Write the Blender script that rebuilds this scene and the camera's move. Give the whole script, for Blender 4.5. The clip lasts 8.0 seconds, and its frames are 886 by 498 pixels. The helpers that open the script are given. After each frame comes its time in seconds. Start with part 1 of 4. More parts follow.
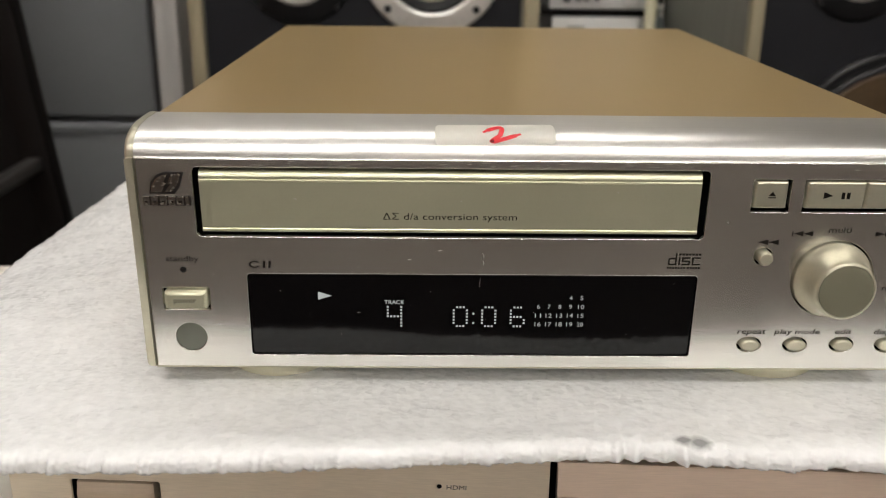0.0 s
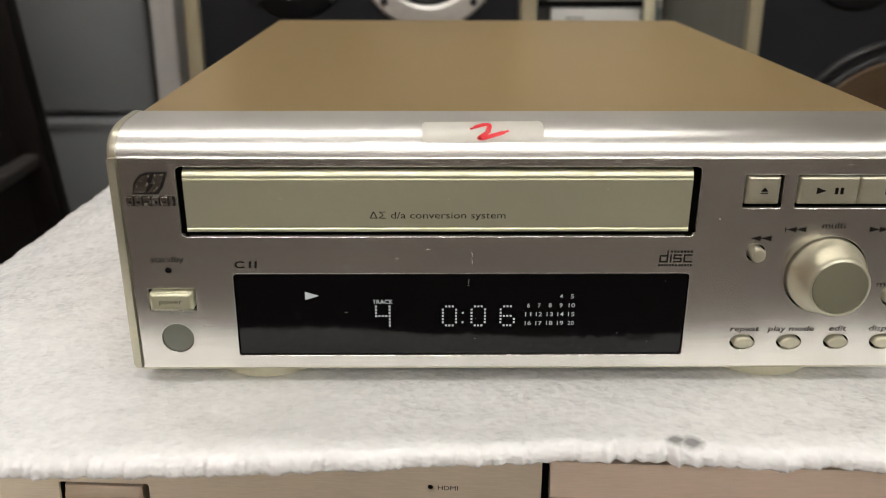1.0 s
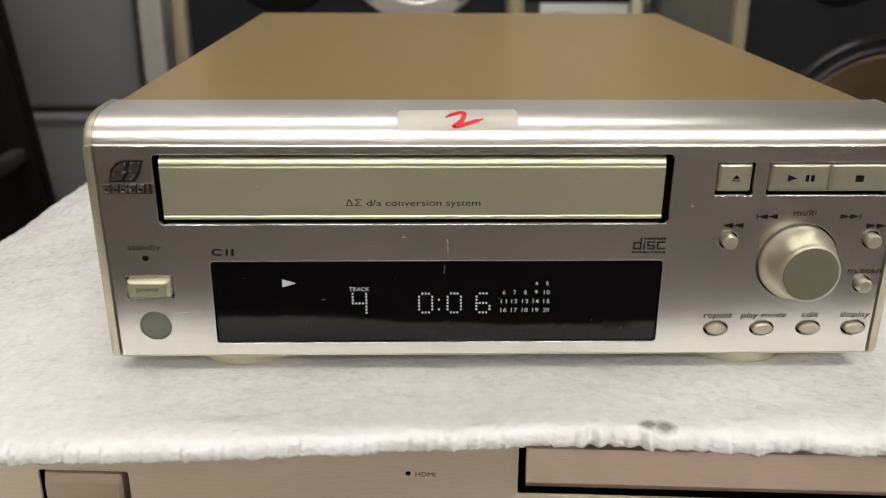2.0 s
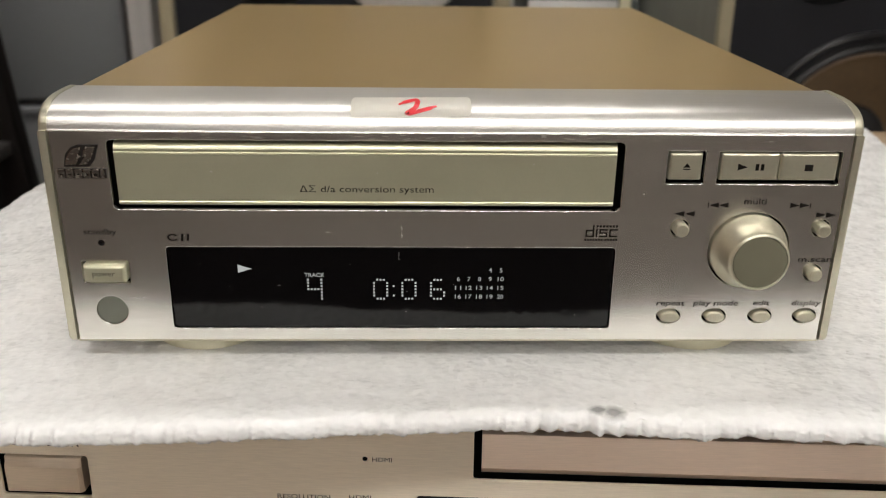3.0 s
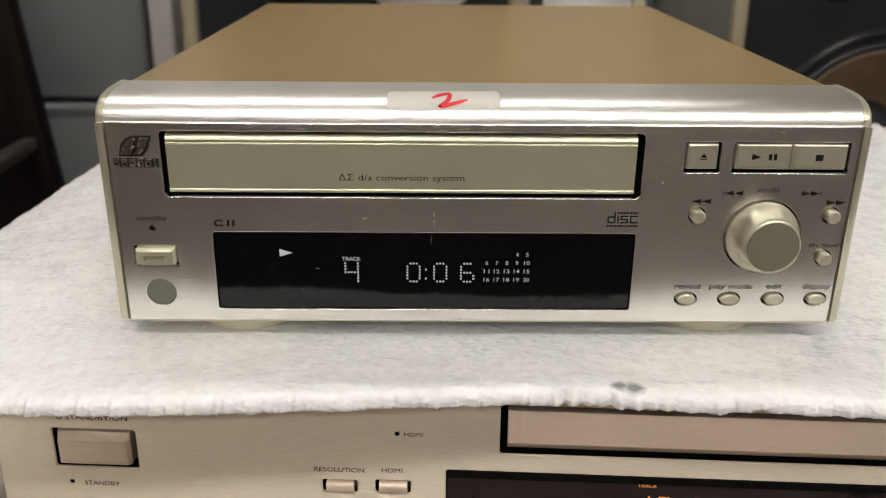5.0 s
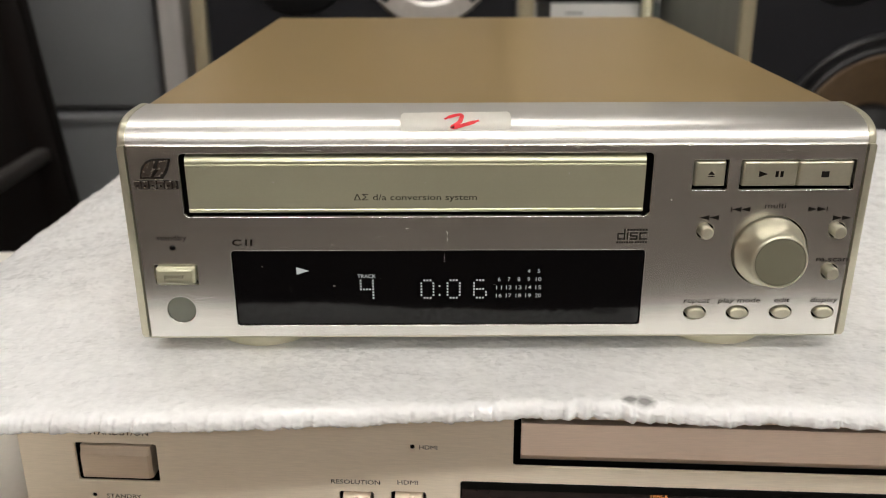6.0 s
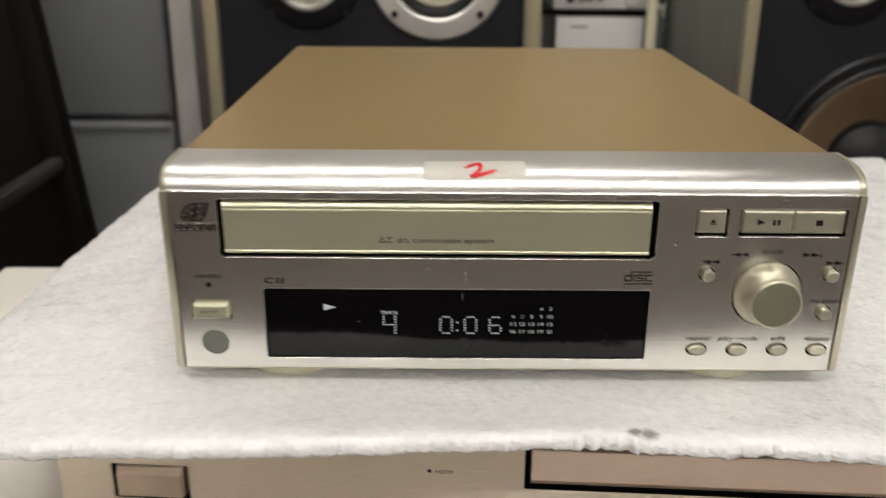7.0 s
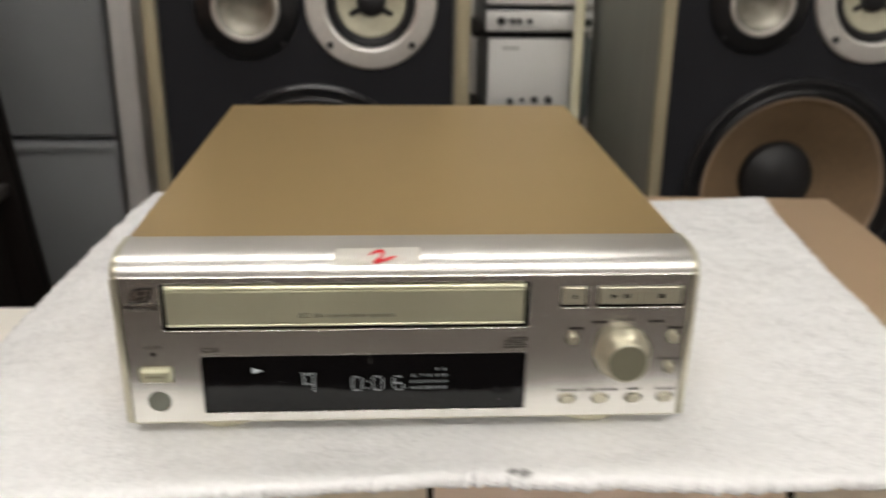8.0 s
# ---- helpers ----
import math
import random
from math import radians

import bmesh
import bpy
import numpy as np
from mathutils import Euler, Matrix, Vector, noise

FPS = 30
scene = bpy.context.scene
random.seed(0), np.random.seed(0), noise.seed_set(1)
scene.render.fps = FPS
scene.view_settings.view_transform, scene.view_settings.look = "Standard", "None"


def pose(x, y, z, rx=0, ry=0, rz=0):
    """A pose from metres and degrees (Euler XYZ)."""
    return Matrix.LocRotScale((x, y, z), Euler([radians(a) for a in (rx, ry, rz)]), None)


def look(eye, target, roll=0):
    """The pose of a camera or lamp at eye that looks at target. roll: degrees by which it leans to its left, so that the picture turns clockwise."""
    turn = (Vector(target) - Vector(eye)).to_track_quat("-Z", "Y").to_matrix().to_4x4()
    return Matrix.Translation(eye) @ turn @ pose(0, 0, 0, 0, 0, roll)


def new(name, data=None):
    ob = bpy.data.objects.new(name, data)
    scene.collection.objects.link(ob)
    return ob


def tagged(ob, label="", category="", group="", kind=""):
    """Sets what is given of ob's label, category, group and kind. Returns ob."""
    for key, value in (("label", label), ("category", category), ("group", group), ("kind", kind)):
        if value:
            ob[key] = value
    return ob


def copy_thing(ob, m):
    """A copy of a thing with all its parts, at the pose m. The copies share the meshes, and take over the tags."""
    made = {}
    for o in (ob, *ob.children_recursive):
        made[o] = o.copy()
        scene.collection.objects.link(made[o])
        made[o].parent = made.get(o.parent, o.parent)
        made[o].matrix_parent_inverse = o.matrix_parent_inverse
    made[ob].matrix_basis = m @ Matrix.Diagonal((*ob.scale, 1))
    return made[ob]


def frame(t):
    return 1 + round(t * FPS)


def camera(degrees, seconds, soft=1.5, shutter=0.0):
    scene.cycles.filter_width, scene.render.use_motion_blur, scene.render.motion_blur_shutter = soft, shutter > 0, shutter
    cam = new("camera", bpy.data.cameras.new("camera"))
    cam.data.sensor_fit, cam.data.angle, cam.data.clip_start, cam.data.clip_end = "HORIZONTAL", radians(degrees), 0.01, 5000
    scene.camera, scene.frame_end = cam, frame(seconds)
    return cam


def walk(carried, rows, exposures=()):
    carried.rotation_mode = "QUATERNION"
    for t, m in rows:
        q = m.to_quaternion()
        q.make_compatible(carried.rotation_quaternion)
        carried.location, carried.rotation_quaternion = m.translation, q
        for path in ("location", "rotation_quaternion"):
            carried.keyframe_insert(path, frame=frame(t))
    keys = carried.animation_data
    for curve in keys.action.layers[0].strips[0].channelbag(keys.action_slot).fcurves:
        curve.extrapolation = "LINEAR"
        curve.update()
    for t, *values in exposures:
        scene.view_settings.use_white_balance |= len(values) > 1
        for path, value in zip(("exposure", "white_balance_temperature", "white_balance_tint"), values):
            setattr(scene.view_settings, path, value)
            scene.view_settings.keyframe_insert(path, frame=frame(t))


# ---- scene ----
cam = camera(51.4, 8.0, soft=1.0, shutter=0.4)
PATH = [
    (0, (-0.0283, -0.2319, 0.1235), (-0.0255, -0.0431, 0.0576), 0.64),
    (0.2, (-0.0282, -0.2320, 0.1235), (-0.0254, -0.0433, 0.0575), 0.69),
    (0.5, (-0.0244, -0.2324, 0.1243), (-0.0225, -0.0438, 0.0577), 0.51),
    (0.7, (-0.0262, -0.2315, 0.1238), (-0.0236, -0.0430, 0.0570), 0.42),
    (1, (-0.0245, -0.2283, 0.1241), (-0.0222, -0.0401, 0.0566), 0.16),
    (1.2, (-0.0248, -0.2285, 0.1245), (-0.0215, -0.0403, 0.0570), 0.12),
    (1.5, (-0.0202, -0.2289, 0.1273), (-0.0169, -0.0409, 0.0592), 0.01),
    (1.7, (-0.0204, -0.2296, 0.1248), (-0.0169, -0.0415, 0.0570), 0.08),
    (2.8, (-0.0135, -0.2341, 0.1211), (-0.0082, -0.0469, 0.0510), 0.63),
    (3, (-0.0092, -0.2343, 0.1205), (-0.0041, -0.0465, 0.0518), 0.70),
    (3.2, (-0.0106, -0.2391, 0.1173), (-0.0063, -0.0516, 0.0480), 0.77),
    (3.5, (-0.0125, -0.2492, 0.1159), (-0.0094, -0.0612, 0.0478), 0.89),
    (3.7, (-0.0112, -0.2482, 0.1176), (-0.0089, -0.0603, 0.0491), 0.77),
    (4, (-0.0113, -0.2466, 0.1191), (-0.0088, -0.0586, 0.0509), 0.47),
    (4.2, (-0.0118, -0.2475, 0.1231), (-0.0098, -0.0598, 0.0540), 0.32),
    (4.5, (-0.0130, -0.2527, 0.1204), (-0.0099, -0.0647, 0.0520), 0.49),
    (4.7, (-0.0141, -0.2487, 0.1213), (-0.0109, -0.0611, 0.0521), 0.61),
    (5.8, (-0.0152, -0.2547, 0.1250), (-0.0153, -0.0668, 0.0563), -0.17),
    (6, (-0.0159, -0.2536, 0.1283), (-0.0154, -0.0658, 0.0597), -0.15),
    (6.2, (-0.0161, -0.2541, 0.1276), (-0.0167, -0.0660, 0.0597), -0.27),
    (6.5, (-0.0206, -0.2576, 0.1281), (-0.0206, -0.0694, 0.0604), -0.21),
    (6.7, (-0.0158, -0.2604, 0.1322), (-0.0170, -0.0722, 0.0647), -0.07),
    (6.8, (-0.0145, -0.2635, 0.1341), (-0.0156, -0.0752, 0.0666), -0.05),
    (6.9, (-0.0146, -0.2635, 0.1399), (-0.0154, -0.0754, 0.0721), 0.13),
    (7, (-0.0215, -0.2671, 0.1459), (-0.0212, -0.0791, 0.0775), 0.40),
    (7.1, (-0.0276, -0.2707, 0.1502), (-0.0266, -0.0828, 0.0817), 0.66),
    (7.2, (-0.0312, -0.2722, 0.1550), (-0.0300, -0.0845, 0.0859), 0.72),
    (7.3, (-0.0337, -0.2735, 0.1581), (-0.0317, -0.0858, 0.0890), 0.87),
    (7.5, (-0.0374, -0.2777, 0.1674), (-0.0333, -0.0904, 0.0975), 0.93),
    (7.6, (-0.0390, -0.2821, 0.1746), (-0.0332, -0.0948, 0.1047), 0.79),
    (7.7, (-0.0370, -0.2841, 0.1802), (-0.0301, -0.0969, 0.1101), 0.63),
    (7.8, (-0.0308, -0.2890, 0.1857), (-0.0226, -0.1017, 0.1159), 0.40),
    (7.9, (-0.0162, -0.2998, 0.1896), (-0.0083, -0.1124, 0.1202), 0.11),
    (8, (-0.0067, -0.3100, 0.1917), (0.0046, -0.1227, 0.1224), 0.79),
]
walk(cam, [(t, look(eye, target, roll)) for t, eye, target, roll in PATH])

cam.data.dof.use_dof = True
cam.data.dof.focus_distance = 0.265
cam.data.dof.aperture_fstop = 19.0

# ---- world and large lights ----
world = bpy.data.worlds.new("room_dark")
world.use_nodes = True
scene.world = world
world.node_tree.nodes["Background"].inputs["Color"].default_value = (0.9, 0.95, 1.0, 1)
world.node_tree.nodes["Background"].inputs["Strength"].default_value = 0.005

FLOOR, CEIL, TABLE = -0.62, 1.55, -0.107
LAMP = 29.5
# x, y and relative strength of the unseen ceiling lights; side, far front and rear ones are added fill
LAMPS = ((-0.25, -1.22, 0.95), (1.05, -1.22, 0.8), (-0.35, -2.45, 0.65), (1.00, -2.45, 0.8), (-1.70, -0.25, 0.12), (1.72, -0.25, 0.2), (-0.15, 0.52, 0.65))


# ---- materials ----
def material(name, color, rough=0.5, metal=0.0, spec=0.5, grain=0.0, scale=60.0, stretch=(1, 1, 1), bump=0.0,
             bump_scale=200.0, blotch=0.0, blotch_scale=8.0, brushed=False, coat=0.0, emit=0.0, aniso=0.55):
    mat = bpy.data.materials.new(name)
    mat.use_nodes = True
    nt = mat.node_tree
    b = nt.nodes["Principled BSDF"]
    b.inputs["Base Color"].default_value = (*color, 1)
    b.inputs["Roughness"].default_value = rough
    b.inputs["Metallic"].default_value = metal
    b.inputs["Specular IOR Level"].default_value = spec
    b.inputs["Coat Weight"].default_value = coat
    if emit:
        b.inputs["Base Color"].default_value = (0.02, 0.02, 0.02, 1)
        b.inputs["Emission Color"].default_value = (*color, 1)
        b.inputs["Emission Strength"].default_value = emit
    co = nt.nodes.new("ShaderNodeTexCoord")
    mp = nt.nodes.new("ShaderNodeMapping")
    mp.inputs["Scale"].default_value = stretch
    nt.links.new(co.outputs["Object"], mp.inputs["Vector"])
    col = None
    for amount, sc, vec in ((grain, scale, mp), (blotch, blotch_scale, co)):
        if not amount:
            continue
        n = nt.nodes.new("ShaderNodeTexNoise")
        n.inputs["Scale"].default_value = sc
        n.inputs["Detail"].default_value = 6
        nt.links.new(vec.outputs[0] if vec is mp else co.outputs["Object"], n.inputs["Vector"])
        r = nt.nodes.new("ShaderNodeMapRange")
        r.inputs["From Min"].default_value, r.inputs["From Max"].default_value = 0.3, 0.7
        r.inputs["To Min"].default_value, r.inputs["To Max"].default_value = 1 - amount, 1 + amount
        nt.links.new(n.outputs["Fac"], r.inputs["Value"])
        h = nt.nodes.new("ShaderNodeVectorMath")
        h.operation = "MULTIPLY"
        if col is None:
            h.inputs[0].default_value = color
        else:
            nt.links.new(col, h.inputs[0])
        nt.links.new(r.outputs[0], h.inputs[1])
        col = h.outputs[0]
        m = nt.nodes.new("ShaderNodeMath")
        m.operation = "MULTIPLY"
        m.inputs[1].default_value = rough
        if not b.inputs["Roughness"].links and not brushed:
            nt.links.new(r.outputs[0], m.inputs[0])
            nt.links.new(m.outputs[0], b.inputs["Roughness"])
    if col is not None:
        nt.links.new(col, b.inputs["Base Color"])
    if bump:
        n = nt.nodes.new("ShaderNodeTexNoise")
        n.inputs["Scale"].default_value = bump_scale
        n.inputs["Detail"].default_value = 4
        nt.links.new(mp.outputs[0], n.inputs["Vector"])
        bp = nt.nodes.new("ShaderNodeBump")
        bp.inputs["Strength"].default_value = bump
        bp.inputs["Distance"].default_value = 0.001
        nt.links.new(n.outputs["Fac"], bp.inputs["Height"])
        nt.links.new(bp.outputs[0], b.inputs["Normal"])
    if brushed:
        b.inputs["Anisotropic"].default_value = aniso
        b.inputs["Anisotropic Rotation"].default_value = 0.25
        tg = nt.nodes.new("ShaderNodeTangent")
        tg.direction_type = "UV_MAP"
        nt.links.new(tg.outputs[0], b.inputs["Tangent"])
    return mat


BRUSH = dict(stretch=(0.02, 1, 1), scale=2600, brushed=True)
M_PANEL = material("brushed_aluminium", (0.90, 0.885, 0.835), 0.200, 1.0, aniso=0.80, grain=0.045, blotch=0.04, blotch_scale=30, **BRUSH)
M_CROWN = material("crown_aluminium", (0.685, 0.668, 0.635), 0.35, 1.0, grain=0.04, blotch=0.02, blotch_scale=20, **BRUSH)
M_IVORY = material("champagne_metallic_paint", (0.60, 0.575, 0.45), 0.38, 0.72, grain=0.03, scale=900, blotch=0.04)
M_UNDER = material("zinc_plated_steel", (0.78, 0.77, 0.73), 0.4, 0.25, grain=0.04, scale=300, blotch=0.06, blotch_scale=30)
M_FOOT = material("ivory_plastic", (0.80, 0.77, 0.60), 0.45, 0.0, grain=0.02, scale=600, blotch=0.03)
M_DOOR = material("tray_door_champagne", (0.59, 0.58, 0.42), 0.30, 0.6, grain=0.012, scale=1200, blotch=0.05, blotch_scale=25)
M_KNOB_FACE = material("knob_face_metal", (0.30, 0.29, 0.21), 0.42, 0.6, blotch=0.03, blotch_scale=60)
M_SCRATCH = material("bare_scratched_metal", (0.80, 0.78, 0.74), 0.4, 0.9, grain=0.1, scale=3000)
M_WARM_WALL = material("warm_brown_wall", (0.50, 0.28, 0.19), 0.75, grain=0.05, scale=120, blotch=0.08, blotch_scale=2, bump=0.1, bump_scale=300)
M_COVER = material("bronze_painted_steel", (0.535, 0.385, 0.178), 0.33, 0.6, grain=0.012, scale=1500, blotch=0.03, blotch_scale=9)
M_BLACK = material("black_gap", (0.004, 0.004, 0.0035), 0.8, spec=0.1, grain=0.1, scale=300)
M_WINDOW = material("display_glass", (0.0008, 0.0008, 0.0012), 0.08, 0.0, spec=0.40, blotch=0.2, blotch_scale=60)
M_INK_WORN = material("worn_grey_ink", (0.030, 0.028, 0.025), 0.8, spec=0.1, grain=0.25, scale=2500)
M_FADED = material("half_rubbed_ink", (0.10, 0.09, 0.065), 0.6, grain=0.8, scale=900)
M_INK = material("dark_ink", (0.016, 0.014, 0.012), 0.9, spec=0.05, grain=0.1, scale=4000)
M_VFD = material("fluorescent_segment", (0.55, 0.57, 0.55), 0.5, emit=0.75)
M_VFD_DIM = material("fluorescent_digits_small", (0.5, 0.52, 0.5), 0.5, emit=0.62)
M_AMBER = material("amber_segment", (1.0, 0.36, 0.10), 0.5, emit=0.9)
M_SENSOR = material("sensor_lens", (0.14, 0.146, 0.12), 0.22, 0.0, spec=0.5, blotch=0.08, blotch_scale=80)
# near-black, for the shadow round the raised emblem
M_EMBLEM_SHADE = material("emblem_shade", (0.02, 0.017, 0.015), 0.45, 0.4, grain=0.1, scale=900)
M_EMBLEM_LIGHT = material("emblem_metal_light", (0.34, 0.305, 0.27), 0.26, 0.95, grain=0.1, scale=900)
M_PAPER = material("label_paper", (0.97, 0.955, 0.90), 0.45, grain=0.01, scale=600, blotch=0.03, blotch_scale=60)
M_CARD = material("white_card", (0.84, 0.81, 0.74), 0.6, grain=0.02, scale=400, blotch=0.03, blotch_scale=12, bump=0.05, bump_scale=400)
M_RED = material("red_marker", (0.72, 0.02, 0.03), 0.5, grain=0.12, scale=700)
M_DVD = material("dvd_champagne_panel", (0.90, 0.81, 0.66), 0.40, 0.15, grain=0.05, blotch=0.03, blotch_scale=12, **BRUSH)
M_DVD_DOOR = material("dvd_drawer_paint", (0.93, 0.76, 0.62), 0.36, 0.4, grain=0.04, blotch=0.03, blotch_scale=12, **BRUSH)
M_DVD_KEY = material("dvd_key_metal", (0.72, 0.60, 0.47), 0.34, 0.3, grain=0.05, blotch=0.03, blotch_scale=20, **BRUSH)
M_DVD_TOP = material("dvd_cover_paint", (0.42, 0.30, 0.19), 0.55, 0.2, grain=0.05, scale=900, blotch=0.04)
M_SMOKE = material("dvd_smoked_window", (0.018, 0.012, 0.013), 0.12, blotch=0.15, blotch_scale=30)
M_DULL = material("dull_lettering", (0.012, 0.010, 0.008), 0.8, spec=0.1, grain=0.1, scale=2000)
M_TABLE = material("brown_table_wood", (0.20, 0.15, 0.11), 0.45, grain=0.2, scale=40, stretch=(0.1, 1, 1), blotch=0.1)
M_RACK = material("dark_stained_wood", (0.0050, 0.0036, 0.0032), 0.6, spec=0.15, grain=0.25, scale=60, stretch=(1, 1, 0.08), blotch=0.15)
M_RAIL = material("worn_rail_wood", (0.035, 0.032, 0.03), 0.5, grain=0.25, scale=60, stretch=(1, 0.1, 1), blotch=0.2, blotch_scale=20)
M_STEEL = material("grey_enamel_steel", (0.222, 0.228, 0.236), 0.5, 0.0, grain=0.05, scale=300, blotch=0.06, blotch_scale=5, bump=0.05, bump_scale=900)
M_ALU = material("weathered_aluminium", (0.72, 0.69, 0.66), 0.5, 0.35, grain=0.12, scale=60, stretch=(1, 1, 0.05), blotch=0.12, blotch_scale=7)
M_BAFFLE = material("black_speaker_baffle", (0.0135, 0.014, 0.0172), 0.6, spec=0.22, grain=0.15, scale=400, blotch=0.1, blotch_scale=5, bump=0.1, bump_scale=800)
M_FRAME = material("champagne_speaker_frame", (0.42, 0.37, 0.25), 0.42, 0.35, grain=0.05, scale=150, stretch=(1, 1, 0.1), blotch=0.06)
M_SIDE = material("grey_speaker_side", (0.25, 0.25, 0.215), 0.55, grain=0.12, scale=60, stretch=(1, 1, 0.06), blotch=0.08, blotch_scale=6)
M_RING = material("cast_ring_metal", (0.80, 0.78, 0.74), 0.36, 0.7, grain=0.05, scale=200, blotch=0.06)
M_LENS = material("tweeter_lens", (0.29, 0.275, 0.23), 0.42, 0.8, grain=0.25, scale=60, blotch=0.3, blotch_scale=25)
M_RUBBER = material("rubber_surround", (0.012, 0.012, 0.013), 0.5, spec=0.4, grain=0.1, scale=200)
M_GLOSS = material("glossy_black_plastic", (0.012, 0.012, 0.013), 0.3, spec=0.45, blotch=0.05, blotch_scale=12)
M_CONE_RIM = material("pale_cone_rim", (0.30, 0.22, 0.15), 0.6, grain=0.14, scale=200, blotch=0.12, blotch_scale=30)
M_CONE = material("brown_paper_cone", (0.19, 0.125, 0.068), 0.75, grain=0.14, scale=200, blotch=0.12, blotch_scale=14, bump=0.2, bump_scale=300)
M_CREAM = material("cream_cone", (0.47, 0.45, 0.33), 0.6, grain=0.08, scale=120, blotch=0.08, blotch_scale=20)
M_SILVER = material("silver_hifi_front", (0.90, 0.89, 0.86), 0.45, 0.0, grain=0.04, scale=400, blotch=0.04)
M_TEAL = material("grey_hifi_side", (0.15, 0.17, 0.17), 0.5, 0.2, grain=0.06, scale=100)
M_POLE = material("cream_painted_pole", (0.96, 0.90, 0.66), 0.4, grain=0.04, scale=60, stretch=(1, 1, 0.1), blotch=0.06)
M_WOOD = material("orange_wood", (0.45, 0.22, 0.07), 0.5, grain=0.2, scale=50, stretch=(0.1, 1, 1))
M_WALL = material("painted_wall", (0.50, 0.48, 0.45), 0.8, grain=0.04, scale=120, blotch=0.06, blotch_scale=2, bump=0.1, bump_scale=300)
M_DUSK_WALL = material("taupe_wall", (0.23, 0.20, 0.175), 0.8, grain=0.04, scale=120, blotch=0.06, blotch_scale=2, bump=0.1, bump_scale=300)
M_CEIL = material("ceiling_paint", (0.60, 0.58, 0.54), 0.85, grain=0.03, scale=100, blotch=0.05, blotch_scale=2)
M_FLOOR = material("floor_vinyl", (0.048, 0.037, 0.031), 0.5, grain=0.12, scale=50, blotch=0.1, blotch_scale=3)
M_LAMPFRAME = material("lamp_housing", (0.8, 0.8, 0.78), 0.5, grain=0.02, scale=100)


def foam_material(scatter=0.8):
    """White expanded polyethylene: soft skin of small flakes and creases, with two grey smudges."""
    mat = bpy.data.materials.new("white_foam")
    mat.use_nodes = True
    nt = mat.node_tree
    b = nt.nodes["Principled BSDF"]
    b.inputs["Roughness"].default_value = 0.25
    b.inputs["Specular IOR Level"].default_value = 0.6
    b.inputs["Subsurface Weight"].default_value = scatter
    b.inputs["Subsurface Radius"].default_value = (1, 1, 1)
    b.inputs["Subsurface Scale"].default_value = 0.003
    co = nt.nodes.new("ShaderNodeTexCoord")
    mp = nt.nodes.new("ShaderNodeMapping")
    mp.inputs["Scale"].default_value = (0.75, 0.9, 1)
    mp.inputs["Rotation"].default_value = (0, 0, 0.45)
    nt.links.new(co.outputs["Object"], mp.inputs["Vector"])
    noise_big = nt.nodes.new("ShaderNodeTexNoise")
    noise_big.inputs["Scale"].default_value = 360
    noise_big.inputs["Detail"].default_value = 4
    noise_big.inputs["Distortion"].default_value = 0.4
    cells = nt.nodes.new("ShaderNodeTexVoronoi")
    cells.inputs["Scale"].default_value = 560
    for n in (noise_big, cells):
        nt.links.new(mp.outputs[0], n.inputs["Vector"])
    cells.feature = "SMOOTH_F1"
    cells.inputs["Smoothness"].default_value = 0.6
    mix = nt.nodes.new("ShaderNodeMath")
    mix.operation = "MULTIPLY_ADD"
    mix.inputs[1].default_value = -0.85
    nt.links.new(noise_big.outputs["Fac"], mix.inputs[2])
    bp = nt.nodes.new("ShaderNodeBump")
    bp.inputs["Strength"].default_value = 0.21
    bp.inputs["Distance"].default_value = 0.0010
    nt.links.new(mix.outputs[0], bp.inputs["Height"])
    ramp = nt.nodes.new("ShaderNodeMapRange")
    ramp.inputs["From Min"].default_value, ramp.inputs["From Max"].default_value = 0.25, 0.75
    ramp.inputs["To Min"].default_value, ramp.inputs["To Max"].default_value = 0.84, 0.93
    nt.links.new(noise_big.outputs["Fac"], ramp.inputs["Value"])
    # small flakes in the skin
    flake = nt.nodes.new("ShaderNodeTexVoronoi")
    flake.inputs["Scale"].default_value = 600
    fm = nt.nodes.new("ShaderNodeMapping")
    fm.inputs["Scale"].default_value = (0.95, 0.55, 1)
    fm.inputs["Rotation"].default_value = (0, 0, 0.35)
    nt.links.new(co.outputs["Object"], fm.inputs["Vector"])
    nt.links.new(fm.outputs[0], flake.inputs["Vector"])
    nt.links.new(cells.outputs["Distance"], mix.inputs[0])
    # each flake lies at a tilt of its own, so that some of them glint
    tilt = nt.nodes.new("ShaderNodeVectorMath")
    tilt.operation = "SUBTRACT"
    tilt.inputs[1].default_value = (0.5, 0.5, 0.5)
    nt.links.new(flake.outputs["Color"], tilt.inputs[0])
    lean = nt.nodes.new("ShaderNodeVectorMath")
    lean.operation = "MULTIPLY_ADD"
    lean.inputs[1].default_value = (0.16, 0.16, 0.0)
    nt.links.new(tilt.outputs[0], lean.inputs[0])
    nt.links.new(bp.outputs[0], lean.inputs[2])
    unit = nt.nodes.new("ShaderNodeVectorMath")
    unit.operation = "NORMALIZE"
    nt.links.new(lean.outputs[0], unit.inputs[0])
    nt.links.new(unit.outputs[0], b.inputs["Normal"])
    total = None
